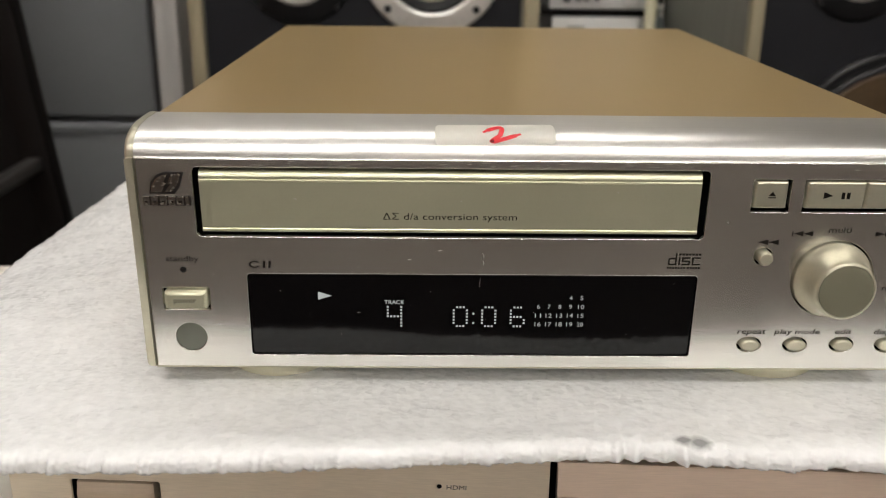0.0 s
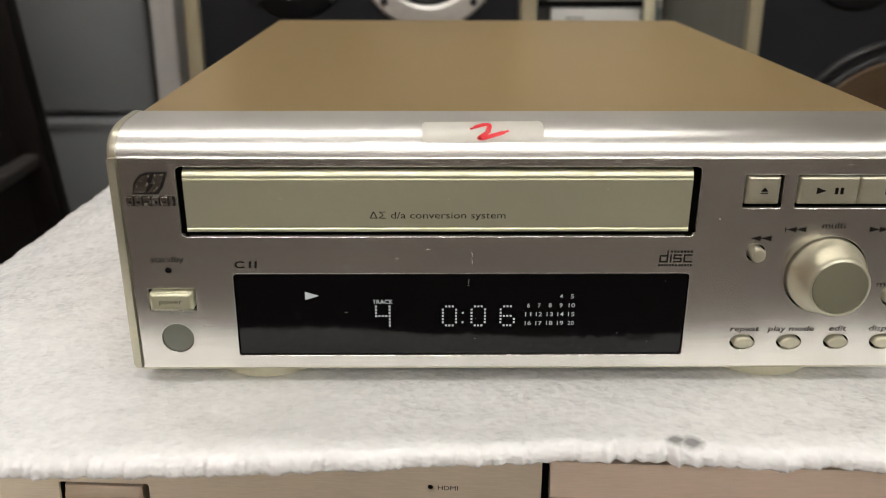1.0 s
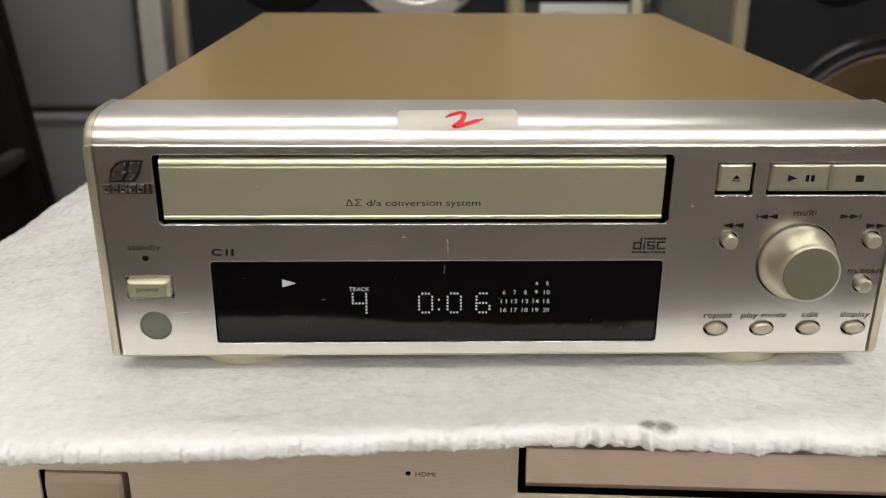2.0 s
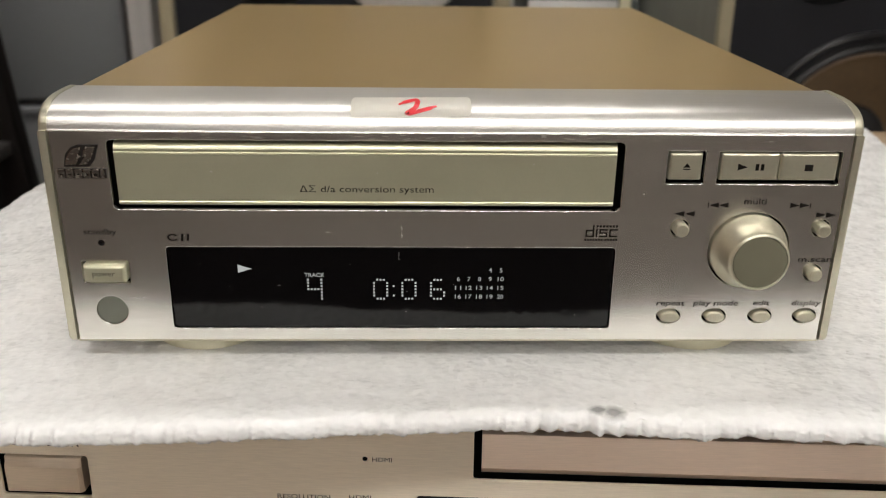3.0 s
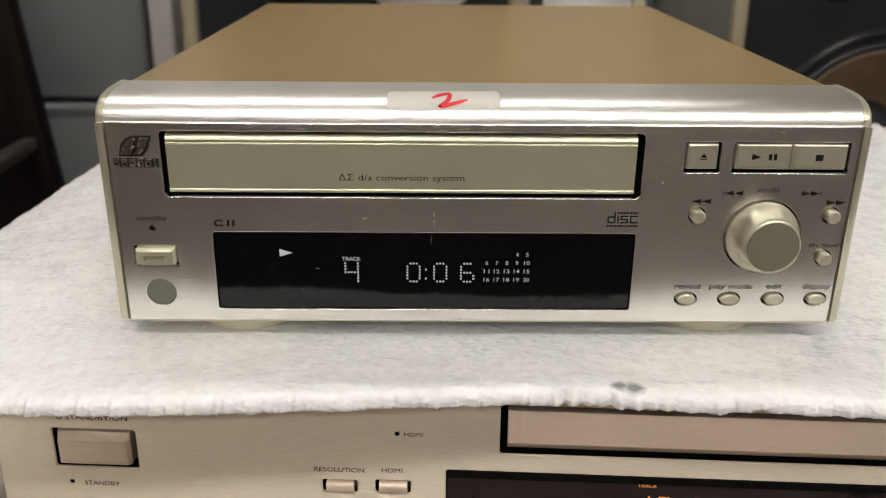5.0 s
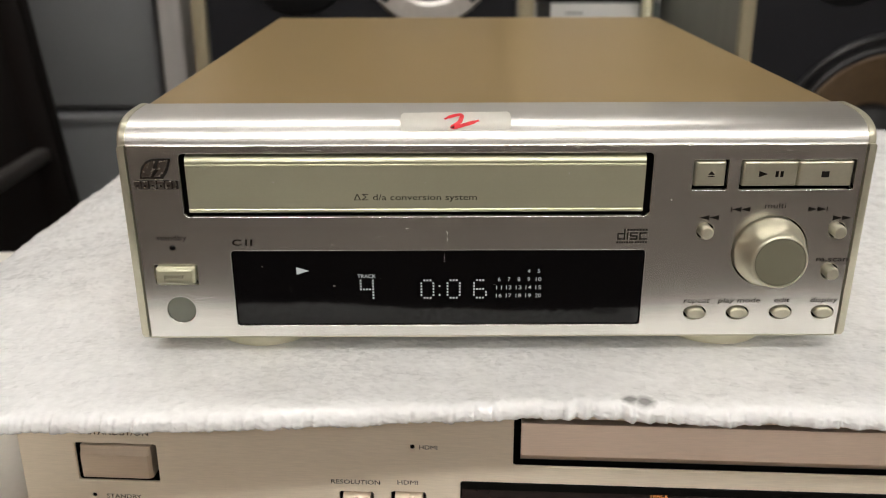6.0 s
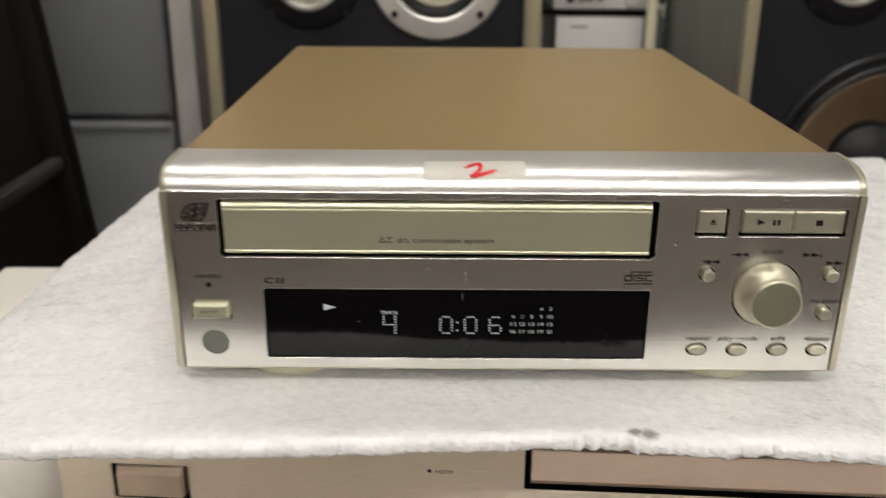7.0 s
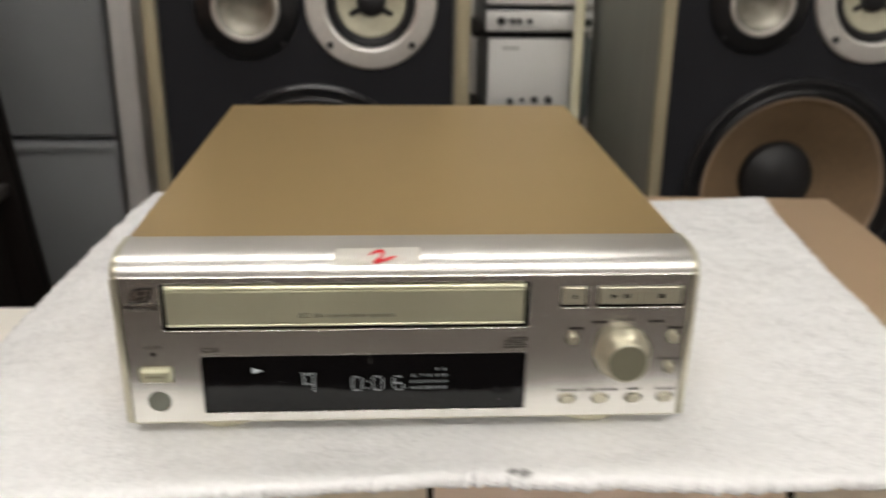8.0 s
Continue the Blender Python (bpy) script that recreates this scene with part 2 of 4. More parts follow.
    for cx, cy, rad in ((0.0374, -0.0252, 0.0027), (0.0411, -0.0262, 0.0033)):
        d = nt.nodes.new("ShaderNodeVectorMath")
        d.operation = "DISTANCE"
        d.inputs[1].default_value = (cx, cy, 0.0)
        wob = nt.nodes.new("ShaderNodeVectorMath")
        wob.operation = "MULTIPLY_ADD"
        wob.inputs[1].default_value = (0.003, 0.003, 0)
        nt.links.new(noise_big.outputs["Color"], wob.inputs[0])
        nt.links.new(co.outputs["Object"], wob.inputs[2])
        off = nt.nodes.new("ShaderNodeVectorMath")
        off.operation = "SUBTRACT"
        off.inputs[1].default_value = (0.0015, 0.0015, 0)
        nt.links.new(wob.outputs[0], off.inputs[0])
        nt.links.new(off.outputs[0], d.inputs[0])
        f = nt.nodes.new("ShaderNodeMapRange")
        f.inputs["From Min"].default_value, f.inputs["From Max"].default_value = rad * 0.45, rad * 1.15
        f.inputs["To Min"].default_value, f.inputs["To Max"].default_value = 0.33, 1.0
        nt.links.new(d.outputs["Value"], f.inputs["Value"])
        if total is None:
            total = f.outputs[0]
        else:
            mn = nt.nodes.new("ShaderNodeMath")
            mn.operation = "MINIMUM"
            nt.links.new(total, mn.inputs[0])
            nt.links.new(f.outputs[0], mn.inputs[1])
            total = mn.outputs[0]
    mul = nt.nodes.new("ShaderNodeMath")
    mul.operation = "MULTIPLY"
    nt.links.new(total, mul.inputs[0])
    nt.links.new(ramp.outputs[0], mul.inputs[1])
    tint = nt.nodes.new("ShaderNodeCombineColor")
    for i, k in enumerate((0.995, 1.0, 0.998)):
        m = nt.nodes.new("ShaderNodeMath")
        m.operation = "MULTIPLY"
        m.inputs[1].default_value = k
        nt.links.new(mul.outputs[0], m.inputs[0])
        nt.links.new(m.outputs[0], tint.inputs[i])
    nt.links.new(tint.outputs[0], b.inputs["Base Color"])
    return mat


M_FOAM = foam_material()


# ---- builders ----
def link(name, me, mat, parent=None, label=""):
    ob = new(name, me)
    if not me.materials:
        me.materials.append(mat)
    if parent is not None:
        ob.parent = parent
        if parent.type == "EMPTY":
            ob.matrix_parent_inverse = Matrix.Translation(-parent.location)
    if label:
        ob["label"] = label
    return ob


def empty(name, loc):
    ob = new(name)
    ob.location = loc
    ob.empty_display_size = 0.02
    return ob


def smooth(me, angle=35):
    for p in me.polygons:
        p.use_smooth = True
    me.set_sharp_from_angle(angle=radians(angle))
    return me


def flat_uv(me):
    """A UV map that runs along x and z, for the grain of brushed metal."""
    uv = me.uv_layers.new(name="UVMap")
    for lp in me.loops:
        c = me.vertices[lp.vertex_index].co
        uv.data[lp.index].uv = (c.x, c.z + 0.3 * c.y)
    return me


def to_mesh(bm, name="mesh", angle=35):
    bmesh.ops.recalc_face_normals(bm, faces=bm.faces)
    me = bpy.data.meshes.new(name)
    bm.to_mesh(me)
    bm.free()
    smooth(me, angle)
    return flat_uv(me)


def part(name, bm, mat, parent, label="", angle=35):
    return link(name, to_mesh(bm, name, angle), mat, parent, label)


def box_bm(x0, x1, y0, y1, z0, z1, bevel=0.0, segments=2, bm=None):
    bm = bm or bmesh.new()
    r = bmesh.ops.create_cube(bm, size=1)
    m = Matrix.Translation(((x0 + x1) / 2, (y0 + y1) / 2, (z0 + z1) / 2)) @ Matrix.Diagonal((x1 - x0, y1 - y0, z1 - z0, 1))
    bmesh.ops.transform(bm, matrix=m, verts=r["verts"])
    if bevel:
        edges = {e for v in r["verts"] for e in v.link_edges}
        bmesh.ops.bevel(bm, geom=list(edges), offset=bevel, segments=segments, profile=0.5, affect="EDGES")
    return bm


def rrect(u0, v0, u1, v1, r=0.0005, n=4):
    out = []
    for cx, cy, a0 in ((u1 - r, v1 - r, 0), (u0 + r, v1 - r, 90), (u0 + r, v0 + r, 180), (u1 - r, v0 + r, 270)):
        for i in range(n + 1):
            a = radians(a0 + 90 * i / n)
            out.append((cx + r * math.cos(a), cy + r * math.sin(a)))
    return out


def oval(cx, cy, a, b=None, n=40):
    b = b or a
    return [(cx + a * math.cos(math.tau * i / n), cy + b * math.sin(math.tau * i / n)) for i in range(n)]


def curve_mesh(cu):
    ob = bpy.data.objects.new("tmp", cu)
    scene.collection.objects.link(ob)
    me = bpy.data.meshes.new_from_object(ob.evaluated_get(bpy.context.evaluated_depsgraph_get()))
    bpy.data.objects.remove(ob)
    bpy.data.curves.remove(cu)
    return me


def plate(outer, holes, w0, w1, m, bevel=0.0, angle=35):
    """A plate with holes: outline in u and v, from depth w0 to w1, laid out by the matrix m."""
    cu = bpy.data.curves.new("plate", "CURVE")
    cu.dimensions, cu.fill_mode = "2D", "BOTH"
    cu.extrude = (w1 - w0) / 2 - bevel
    cu.bevel_depth, cu.bevel_resolution, cu.offset = bevel, 2, -bevel
    for ring in (outer, *holes):
        sp = cu.splines.new("POLY")
        sp.points.add(len(ring) - 1)
        for p, (u, v) in zip(sp.points, ring):
            p.co = (u, v, 0, 1)
        sp.use_cyclic_u = True
    me = curve_mesh(cu)
    me.transform(m @ Matrix.Translation((0, 0, (w0 + w1) / 2)))
    smooth(me, angle)
    while me.uv_layers:
        me.uv_layers.remove(me.uv_layers[0])
    return flat_uv(me)


def text_mesh(body, u0, u1, v, height, m, w, shear=0.0, thick=0.00004):
    """Lettering from u0 to u1 with its base line at v and capitals of that height."""
    cu = bpy.data.curves.new("text", "FONT")
    cu.body, cu.size, cu.shear, cu.resolution_u, cu.offset = body, 1.0, shear, 3, 0.0 if "M" in body or "\u0394" in body else 0.004
    me = curve_mesh(cu)
    xs = [q.co.x for q in me.vertices]
    lo, hi = min(xs), max(xs)
    sx, sy = (u1 - u0) / (hi - lo), height / 0.70
    me.transform(m @ Matrix.Translation((u0 - lo * sx, v, w)) @ Matrix.Diagonal((sx, sy, 1, 1)))
    while me.uv_layers:
        me.uv_layers.remove(me.uv_layers[0])
    return flat_uv(me)


def profile_bm(pts, x0, x1, steps=1, closed=True, warp=None):
    """A profile of (y, z) drawn along x from x0 to x1."""
    bm = bmesh.new()
    rows = []
    for i in range(steps + 1):
        x = x0 + (x1 - x0) * i / steps
        rows.append([bm.verts.new((x, y, z) if warp is None else warp(x, y, z)) for y, z in pts])
    n = len(pts)
    for a, b in zip(rows, rows[1:]):
        for j in range(n if closed else n - 1):
            bm.faces.new((a[j], a[(j + 1) % n], b[(j + 1) % n], b[j]))
    if closed:
        bm.faces.new(rows[0])
        bm.faces.new(rows[-1])
    return bm


def lathe_bm(prof, axis=(0, -1, 0), centre=(0, 0, 0), n=48, bm=None):
    """A profile of (radius, height along the axis) turned about the axis."""
    bm = bm or bmesh.new()
    q = Vector((0, 0, 1)).rotation_difference(Vector(axis))
    rings = []
    for r, h in prof:
        if r < 1e-6:
            rings.append([bm.verts.new(q @ Vector((0, 0, h)) + Vector(centre))])
        else:
            rings.append([bm.verts.new(q @ Vector((r * math.cos(math.tau * i / n), r * math.sin(math.tau * i / n), h)) + Vector(centre)) for i in range(n)])
    for a, b in zip(rings, rings[1:]):
        for i in range(n):
            j = (i + 1) % n
            if len(a) == 1 and len(b) == 1:
                continue
            if len(a) == 1:
                bm.faces.new((a[0], b[i], b[j]))
            elif len(b) == 1:
                bm.faces.new((a[i], a[j], b[0]))
            else:
                bm.faces.new((a[i], a[j], b[j], b[i]))
    return bm


def solid(name, bm, mat, label, category, kind="", group=""):
    return tagged(part(name, bm, mat, None), label, category, group, kind)


# ---- the room ----
solid("floor", box_bm(-2.4, 2.4, -3.0, 1.9, FLOOR - 0.1, FLOOR), M_FLOOR, "dark brown vinyl floor of the store room", "floor", "structure")
solid("ceiling", box_bm(-2.5, 2.5, -3.1, 2.0, CEIL, CEIL + 0.1), M_CEIL, "plain off-white painted ceiling over the room", "ceiling", "structure")
solid("wall_north", box_bm(-2.5, 2.5, 1.9, 2.0, FLOOR, CEIL), M_WALL, "plain light grey painted wall behind the loudspeakers", "wall", "structure")
# unseen wall, kept dark so that the front panel reflects less light
solid("wall_south", box_bm(-2.5, 2.5, -3.1, -3.0, FLOOR, CEIL), M_DUSK_WALL, "unseen plain taupe wall facing the players, darkened for the reflections in them", "wall", "structure")
solid("wall_west", box_bm(-2.5, -2.4, -3.0, 1.9, FLOOR, CEIL), M_WARM_WALL, "plain warm brown side wall of the room", "wall", "structure")
solid("wall_east", box_bm(2.4, 2.5, -3.0, 1.9, FLOOR, CEIL), M_WALL, "plain grey painted side wall of the room", "wall", "structure")


def ceiling_light(x, y, length, tube):
    e = empty("ceiling_light", (x, y, CEIL))
    tagged(e, "unseen fluorescent ceiling light with a long diffuser, placed to match the brightness", "ceiling light", "ceiling lights")
    h = length / 2
    part("frame", box_bm(x - h - 0.03, x + h + 0.03, y - 0.11, y + 0.11, CEIL - 0.045, CEIL, 0.006), M_LAMPFRAME, e)
    for dy in (-0.055, 0.055):
        part("diffuser", box_bm(x - h, x + h, y + dy - 0.03, y + dy + 0.03, CEIL - 0.075, CEIL - 0.046, 0.01, 3), tube, e, "glowing white diffuser tube")


# unseen fixtures, each level tuned to how bright the things under it should look
for lx, ly, level in LAMPS:
    ceiling_light(lx, ly, 1.2, material("lamp_diffuser", (1.0, 0.962, 0.912), 0.5, emit=LAMP * level))

# ---- table under the players ----
tb = empty("low_table", (0.08, 0.15, FLOOR))
tagged(tb, "low brown wooden table under the two players", "table")
part("tabletop", box_bm(-0.313, 0.46, -0.105, 0.288, TABLE - 0.03, TABLE, 0.003), M_TABLE, tb)
for x in (-0.28, 0.42):
    for y in (-0.07, 0.25):
        part("leg", box_bm(x - 0.025, x + 0.025, y - 0.025, y + 0.025, FLOOR, TABLE - 0.03, 0.003), M_TABLE, tb)

# ---- disc player ----
# u runs across the front, v up, w out of it; the front leans a little towards the viewer.
LEAN_FRONT, FRONT_Y = 0.0458, 0.00137
FRONT = Matrix(((1, 0, 0, 0), (0, -LEAN_FRONT, -1, FRONT_Y), (0, 1, 0, 0), (0, 0, 0, 1)))
cd = empty("disc_player", (0, 0.14, 0))
tagged(cd, "champagne and silver compact disc player standing on white foam", "disc player")

HALF = 0.1045
# bronze cover
def cover_bm(half=0.1069, lip=0.0010, zb=0.0085, zt=0.0727, n=5):
    """Folded sheet cover: a narrow tongue under the crown, then the full width behind the end caps."""
    r = 0.0009
    arc = [(half - r + r * math.cos(math.pi / 2 * i / n), zt - r + r * math.sin(math.pi / 2 * i / n)) for i in range(n + 1)]
    ring = arc + [(-x, z) for x, z in reversed(arc)] + [(-half, zb), (half, zb)]
    bm = bmesh.new()
    ends = [[bm.verts.new((x, y, z)) for x, z in ring] for y in (0.0263, 0.2795)] + [[bm.verts.new((x * (1 - lip / half), 0.2805, z - lip * (z > 0.05))) for x, z in ring]]
    for a, b in zip(ends, ends[1:]):
        for j in range(len(ring)):
            k = (j + 1) % len(ring)
            bm.faces.new((a[j], a[k], b[k], b[j]))
    bm.faces.new(ends[0]), bm.faces.new(ends[-1])
    return box_bm(-HALF, HALF, 0.0212, 0.0262, zb, zt, bm=bm)


part("top_cover", cover_bm(), M_COVER, cd, "bronze-brown painted steel cover")
part("chassis", box_bm(-HALF + 0.001, HALF - 0.001, 0.004, 0.2795, 0.0075, 0.0085 - 0.0002), M_UNDER, cd, "pale zinc-plated bottom plate")


def crown_profile(n=18):
    """Rounded upper edge of the front, from the crease back to the cover."""
    pts = []
    cy, cz, a, b = 0.0228, 0.0666, 0.0235, 0.0074
    for i in range(n + 1):
        t = math.pi / 2 * i / n
        pts.append((cy - a * math.cos(t) ** 0.47, cz + 0.0004 + b * math.sin(t) ** 0.92))
    return pts


CROWN = crown_profile()


def dent(x, y, z):
    """The crown sags a little over the disc drawer."""
    k = math.exp(-((x + 0.028) / 0.035) ** 2) * max(0.0, 1 - (z - 0.066) / 0.007)
    return (x, y + 0.0003 * k, z - 0.0009 * k)


shell = CROWN + [(0.0228, 0.0722), (0.010, 0.066), (0.0002, 0.0660)]
part("crown", profile_bm(shell, -HALF, HALF, 60, True, dent), M_CROWN, cd, "rounded brushed aluminium edge", angle=40)

# side caps
cap = [(0.0012, 0.0070), (0.0003, 0.0082), (-0.0021, 0.0672)] + [(y - 0.0002, z + 0.0002) for y, z in CROWN] + [(0.026, 0.0735), (0.026, 0.0070)]
for side in (-1, 1):
    bm = profile_bm(cap, side * HALF, side * (HALF + 0.0024))
    bmesh.ops.recalc_face_normals(bm, faces=bm.faces)
    rim = [e for e in bm.edges if all(abs(abs(v.co.x) - HALF - 0.0024) < 1e-6 for v in e.verts)]
    bmesh.ops.bevel(bm, geom=rim, offset=0.0010, segments=3, profile=0.5, affect="EDGES")
    part("side_cap", bm, M_IVORY, cd, "ivory champagne plastic end cap")

# front panel with its openings
TRAY = (-0.0898, 0.0459, 0.0444, 0.0649)
DISP = (-0.0775, 0.0108, 0.0442, 0.0353)
OVALS = [(0.0607, 0.0147), (0.0736, 0.0147), (0.0866, 0.0148), (0.0993, 0.0148)]
ROUNDS = [(0.0611, 0.0411), (0.0996, 0.0412), (0.0994, 0.0281)]
KNOB = (0.0806, 0.0347)
holes = [rrect(*TRAY, 0.0015), rrect(*DISP, 0.0011), rrect(0.0558, 0.0537, 0.0658, 0.0627, 0.0004),
         rrect(0.0693, 0.0537, 0.1019, 0.0627, 0.0004), rrect(-0.1005, 0.0246, -0.0879, 0.0309, 0.0004),
         oval(*KNOB, 0.0111, n=64), oval(-0.0939, 0.0163, 0.0043), oval(-0.0944, 0.0363, 0.0008, n=16)]
holes += [oval(u, v, 0.0034, 0.0023, 32) for u, v in OVALS] + [oval(u, v, 0.0025, n=28) for u, v in ROUNDS]
panel = link("front_panel", plate(rrect(-HALF + 0.0004, 0.0072, HALF - 0.0004, 0.0672, 0.0005), holes, -0.0020, 0.0, FRONT, 0.00018), M_PANEL, cd, "brushed aluminium front panel with small scratches")
link("backing", plate(rrect(-HALF + 0.001, 0.009, HALF - 0.001, 0.066, 0.0003), [], -0.0068, -0.0060, FRONT), M_BLACK, cd)
part("top_edge", profile_bm([(-0.0011 + 0.0004 * math.cos(q), 0.0672 + 0.0003 * math.sin(q)) for q in [math.tau * k / 10 for k in range(10)]], -HALF + 0.0004, HALF - 0.0004, 40, True, dent), M_CROWN, cd, "thin bright rounded edge")
# bright bevel at the foot of the panel
link("bottom_lip", plate(rrect(-HALF + 0.0001, 0.0066, HALF - 0.0001, 0.0071, 0.0001), [], -0.0040, -0.0004, FRONT), M_IVORY, cd)

# disc drawer front: a ridged profile
u0, v0, u1, v1 = -0.0882, 0.0471, 0.0424, 0.0641


def bead(va, vb, w, h, n=6):
    """A rounded bead across the drawer front, from va up to vb, standing h proud of w."""
    return [(va + (vb - va) * (1 - math.cos(math.pi * k / n)) / 2, w + h * math.sin(math.pi * k / n)) for k in range(n + 1)]


prof = [(v0, -0.0058), (v0, -0.0010)] + bead(v0 + 0.0001, v0 + 0.0012, -0.0005, 0.0004) + [(v0 + 0.0014, -0.0003), (v1 - 0.0031, -0.0003)]
prof += bead(v1 - 0.0030, v1 - 0.0024, -0.0004, 0.0003, 4)
prof += [(v1 - 0.0023 + 0.0023 * math.sin(q), -0.0026 + 0.0023 * math.cos(q)) for q in (0.25, 0.45, 0.62, 0.76, 0.90, 1.06)]
prof += [(v1 - 0.0002, -0.0018), (v1, -0.0024), (v1, -0.0058)]
bm = profile_bm([(FRONT_Y - w - LEAN_FRONT * v, v) for v, w in prof], u0, u1)
door = part("tray_door", bm, M_DOOR, cd, "champagne drawer front with ridged edges", angle=20)
link("lettering", text_mesh("\u0394\u03a3 d/a conversion system", -0.0408, -0.0055, 0.0509, 0.0018, FRONT, -0.00024), M_INK, door)

# display window: its pane leans out a little at the top
WIN = FRONT @ Matrix(((1, 0, 0, 0), (0, 1, 0, 0), (0, 0.006, 1, -0.006 * DISP[3]), (0, 0, 0, 1)))
win = link("display_window", plate(rrect(DISP[0] + 0.0002, DISP[1] + 0.0002, DISP[2] - 0.0002, DISP[3] - 0.0002, 0.0010), [], -0.0040, -0.0006, WIN, 0.0002), M_WINDOW, cd, "glossy black display window")
GLOW = -0.00045
DOTS = {"0": ("01110", "10001", "10001", "10001", "10001", "10001", "01110"),
        "4": ("10001", "10001", "10001", "11111", "00001", "00001", "00001"),
        "6": ("01110", "10000", "10000", "11110", "10001", "10001", "01110"),
        "1": ("00100", "00100", "00100", "00100", "00100", "00100", "00100"),
        "2": ("11110", "00001", "00001", "01110", "10000", "10000", "11111"),
        "3": ("11110", "00001", "00001", "01110", "00001", "00001", "11110"),
        ":": ("0", "0", "1", "0", "0", "1", "0")}


def dot_glyph(ch, u0, v0, pitch_u, pitch_v, m, w, mat, parent, name, slant=0.0, fill=0.58):
    bm = bmesh.new()
    rows = DOTS[ch]
    for j, row in enumerate(rows):
        for i, c in enumerate(row):
            if c == "1":
                u, v = u0 + i * pitch_u + slant * (6 - j) * pitch_v, v0 + (6 - j) * pitch_v
                a, b = pitch_u * fill / 2, pitch_v * fill / 2
                bm.faces.new([bm.verts.new(m @ Vector((u + s * a, v + t * b, w))) for s, t in ((-1, -1), (1, -1), (1, 1), (-1, 1))])
    ob = part(name, bm, mat, parent)
    tagged(ob, kind="stuff")
    return ob


for ch, du, pu in (("4", -0.0398, 0.00092), ("0", -0.0217, 0.00090), ("0", -0.0139, 0.00091), ("6", -0.0060, 0.00091)):
    dot_glyph(ch, du, 0.0197, pu, 0.00096, WIN, GLOW, M_VFD, win, "digit")
dot_glyph(":", -0.0163, 0.0197, 0.00085, 0.00096, WIN, GLOW, M_VFD, win, "colon")
link("track_lettering", text_mesh("TRACK", -0.0407, -0.0352, 0.0263, 0.0012, WIN, GLOW), M_VFD, win)
for k in range(4, 21):
    row = (k - 1) // 5
    cu_ = 0.0015 + 0.00293 * ((k - 1) % 5)
    wd = 0.0008 if k < 10 else 0.0017
    link("track_number", text_mesh(str(k), cu_ - wd / 2, cu_ + wd / 2, 0.0278 - 0.00268 * row, 0.00125, WIN, GLOW), M_VFD_DIM, win)
bm = bmesh.new()
bm.faces.new([bm.verts.new(WIN @ Vector((u, v, GLOW))) for u, v in ((-0.0587, 0.0275), (-0.0549, 0.0287), (-0.0587, 0.0299))])
part("play_mark", bm, M_VFD, win)


def tri(bm, pts, w=0.00005, m=FRONT):
    bm.faces.new([bm.verts.new(m @ Vector((u, v, w))) for u, v in pts])


def skip_mark(u, v, way, bar, width, height, parent):
    """Two triangles, with a bar for a skip to the next or last track."""
    bm = bmesh.new()
    h = width / 2
    for k in (0, 1):
        tip, base = u + way * (h * (k + 1) - h), u + way * (h * k - h)
        tri(bm, ((base, v - height / 2), (tip, v), (base, v + height / 2)))
    if bar:
        e = u + way * (h + 0.00025)
        tri(bm, ((e - 0.00012, v - height / 2), (e + 0.00012, v - height / 2), (e + 0.00012, v + height / 2), (e - 0.00012, v + height / 2)))
    part("printed_mark", bm, M_INK, parent)


skip_mark(0.0618, 0.0453, -1, False, 0.0056, 0.0015, panel)
skip_mark(0.0708, 0.0478, -1, True, 0.0052, 0.0015, panel)
skip_mark(0.0927, 0.0478, 1, True, 0.0052, 0.0015, panel)
skip_mark(0.1003, 0.0451, 1, False, 0.0054, 0.0015, panel)
for body, a, b, v, h in (("repeat", 0.0570, 0.0649, 0.0180, 0.0016), ("play mode", 0.0673, 0.0800, 0.0180, 0.0016), ("edit", 0.0842, 0.0889, 0.0181, 0.0016),
                         ("display", 0.0951, 0.1034, 0.0181, 0.0016), ("multi", 0.0775, 0.0836, 0.0481, 0.0017), ("m.scan", 0.0948, 0.1041, 0.0314, 0.0016),
                         ("standby", -0.0987, -0.0900, 0.0388, 0.0016)):
    link("lettering", text_mesh(body, a, b, v, h, FRONT, 0.00005, 0.12 if body in ("repeat", "play mode", "edit", "display") else 0), M_INK_WORN, panel)

# model mark: an arc and two strokes
bm = bmesh.new()
arc = [(math.cos(radians(a)), math.sin(radians(a))) for a in range(40, 321, 20)]
for (c0, s0), (c1, s1) in zip(arc, arc[1:]):
    tri(bm, [(-0.0752 + 0.0016 * c0, 0.0380 + 0.0010 * s0), (-0.0752 + 0.0016 * c1, 0.0380 + 0.0010 * s1),
             (-0.0752 + 0.0010 * c1, 0.0380 + 0.00065 * s1), (-0.0752 + 0.0010 * c0, 0.0380 + 0.00065 * s0)])
for u in (-0.0731, -0.0716):
    tri(bm, ((u, 0.0370), (u + 0.0006, 0.0370), (u + 0.0008, 0.0390), (u + 0.0002, 0.0390)))
part("model_mark", bm, M_INK, panel)

# disc format mark as plain bars and blocks
bm = bmesh.new()


def bar(bm, a, b, c, d, w=0.00005):
    tri(bm, ((a, b), (c, b), (c, d), (a, d)), w)


def ring_block(bm, a, b, c, d, t):
    bar(bm, a, b, c, b + t), bar(bm, a, d - t, c, d), bar(bm, a, b + t, a + t, d - t), bar(bm, c - t, b + t, c, d - t)


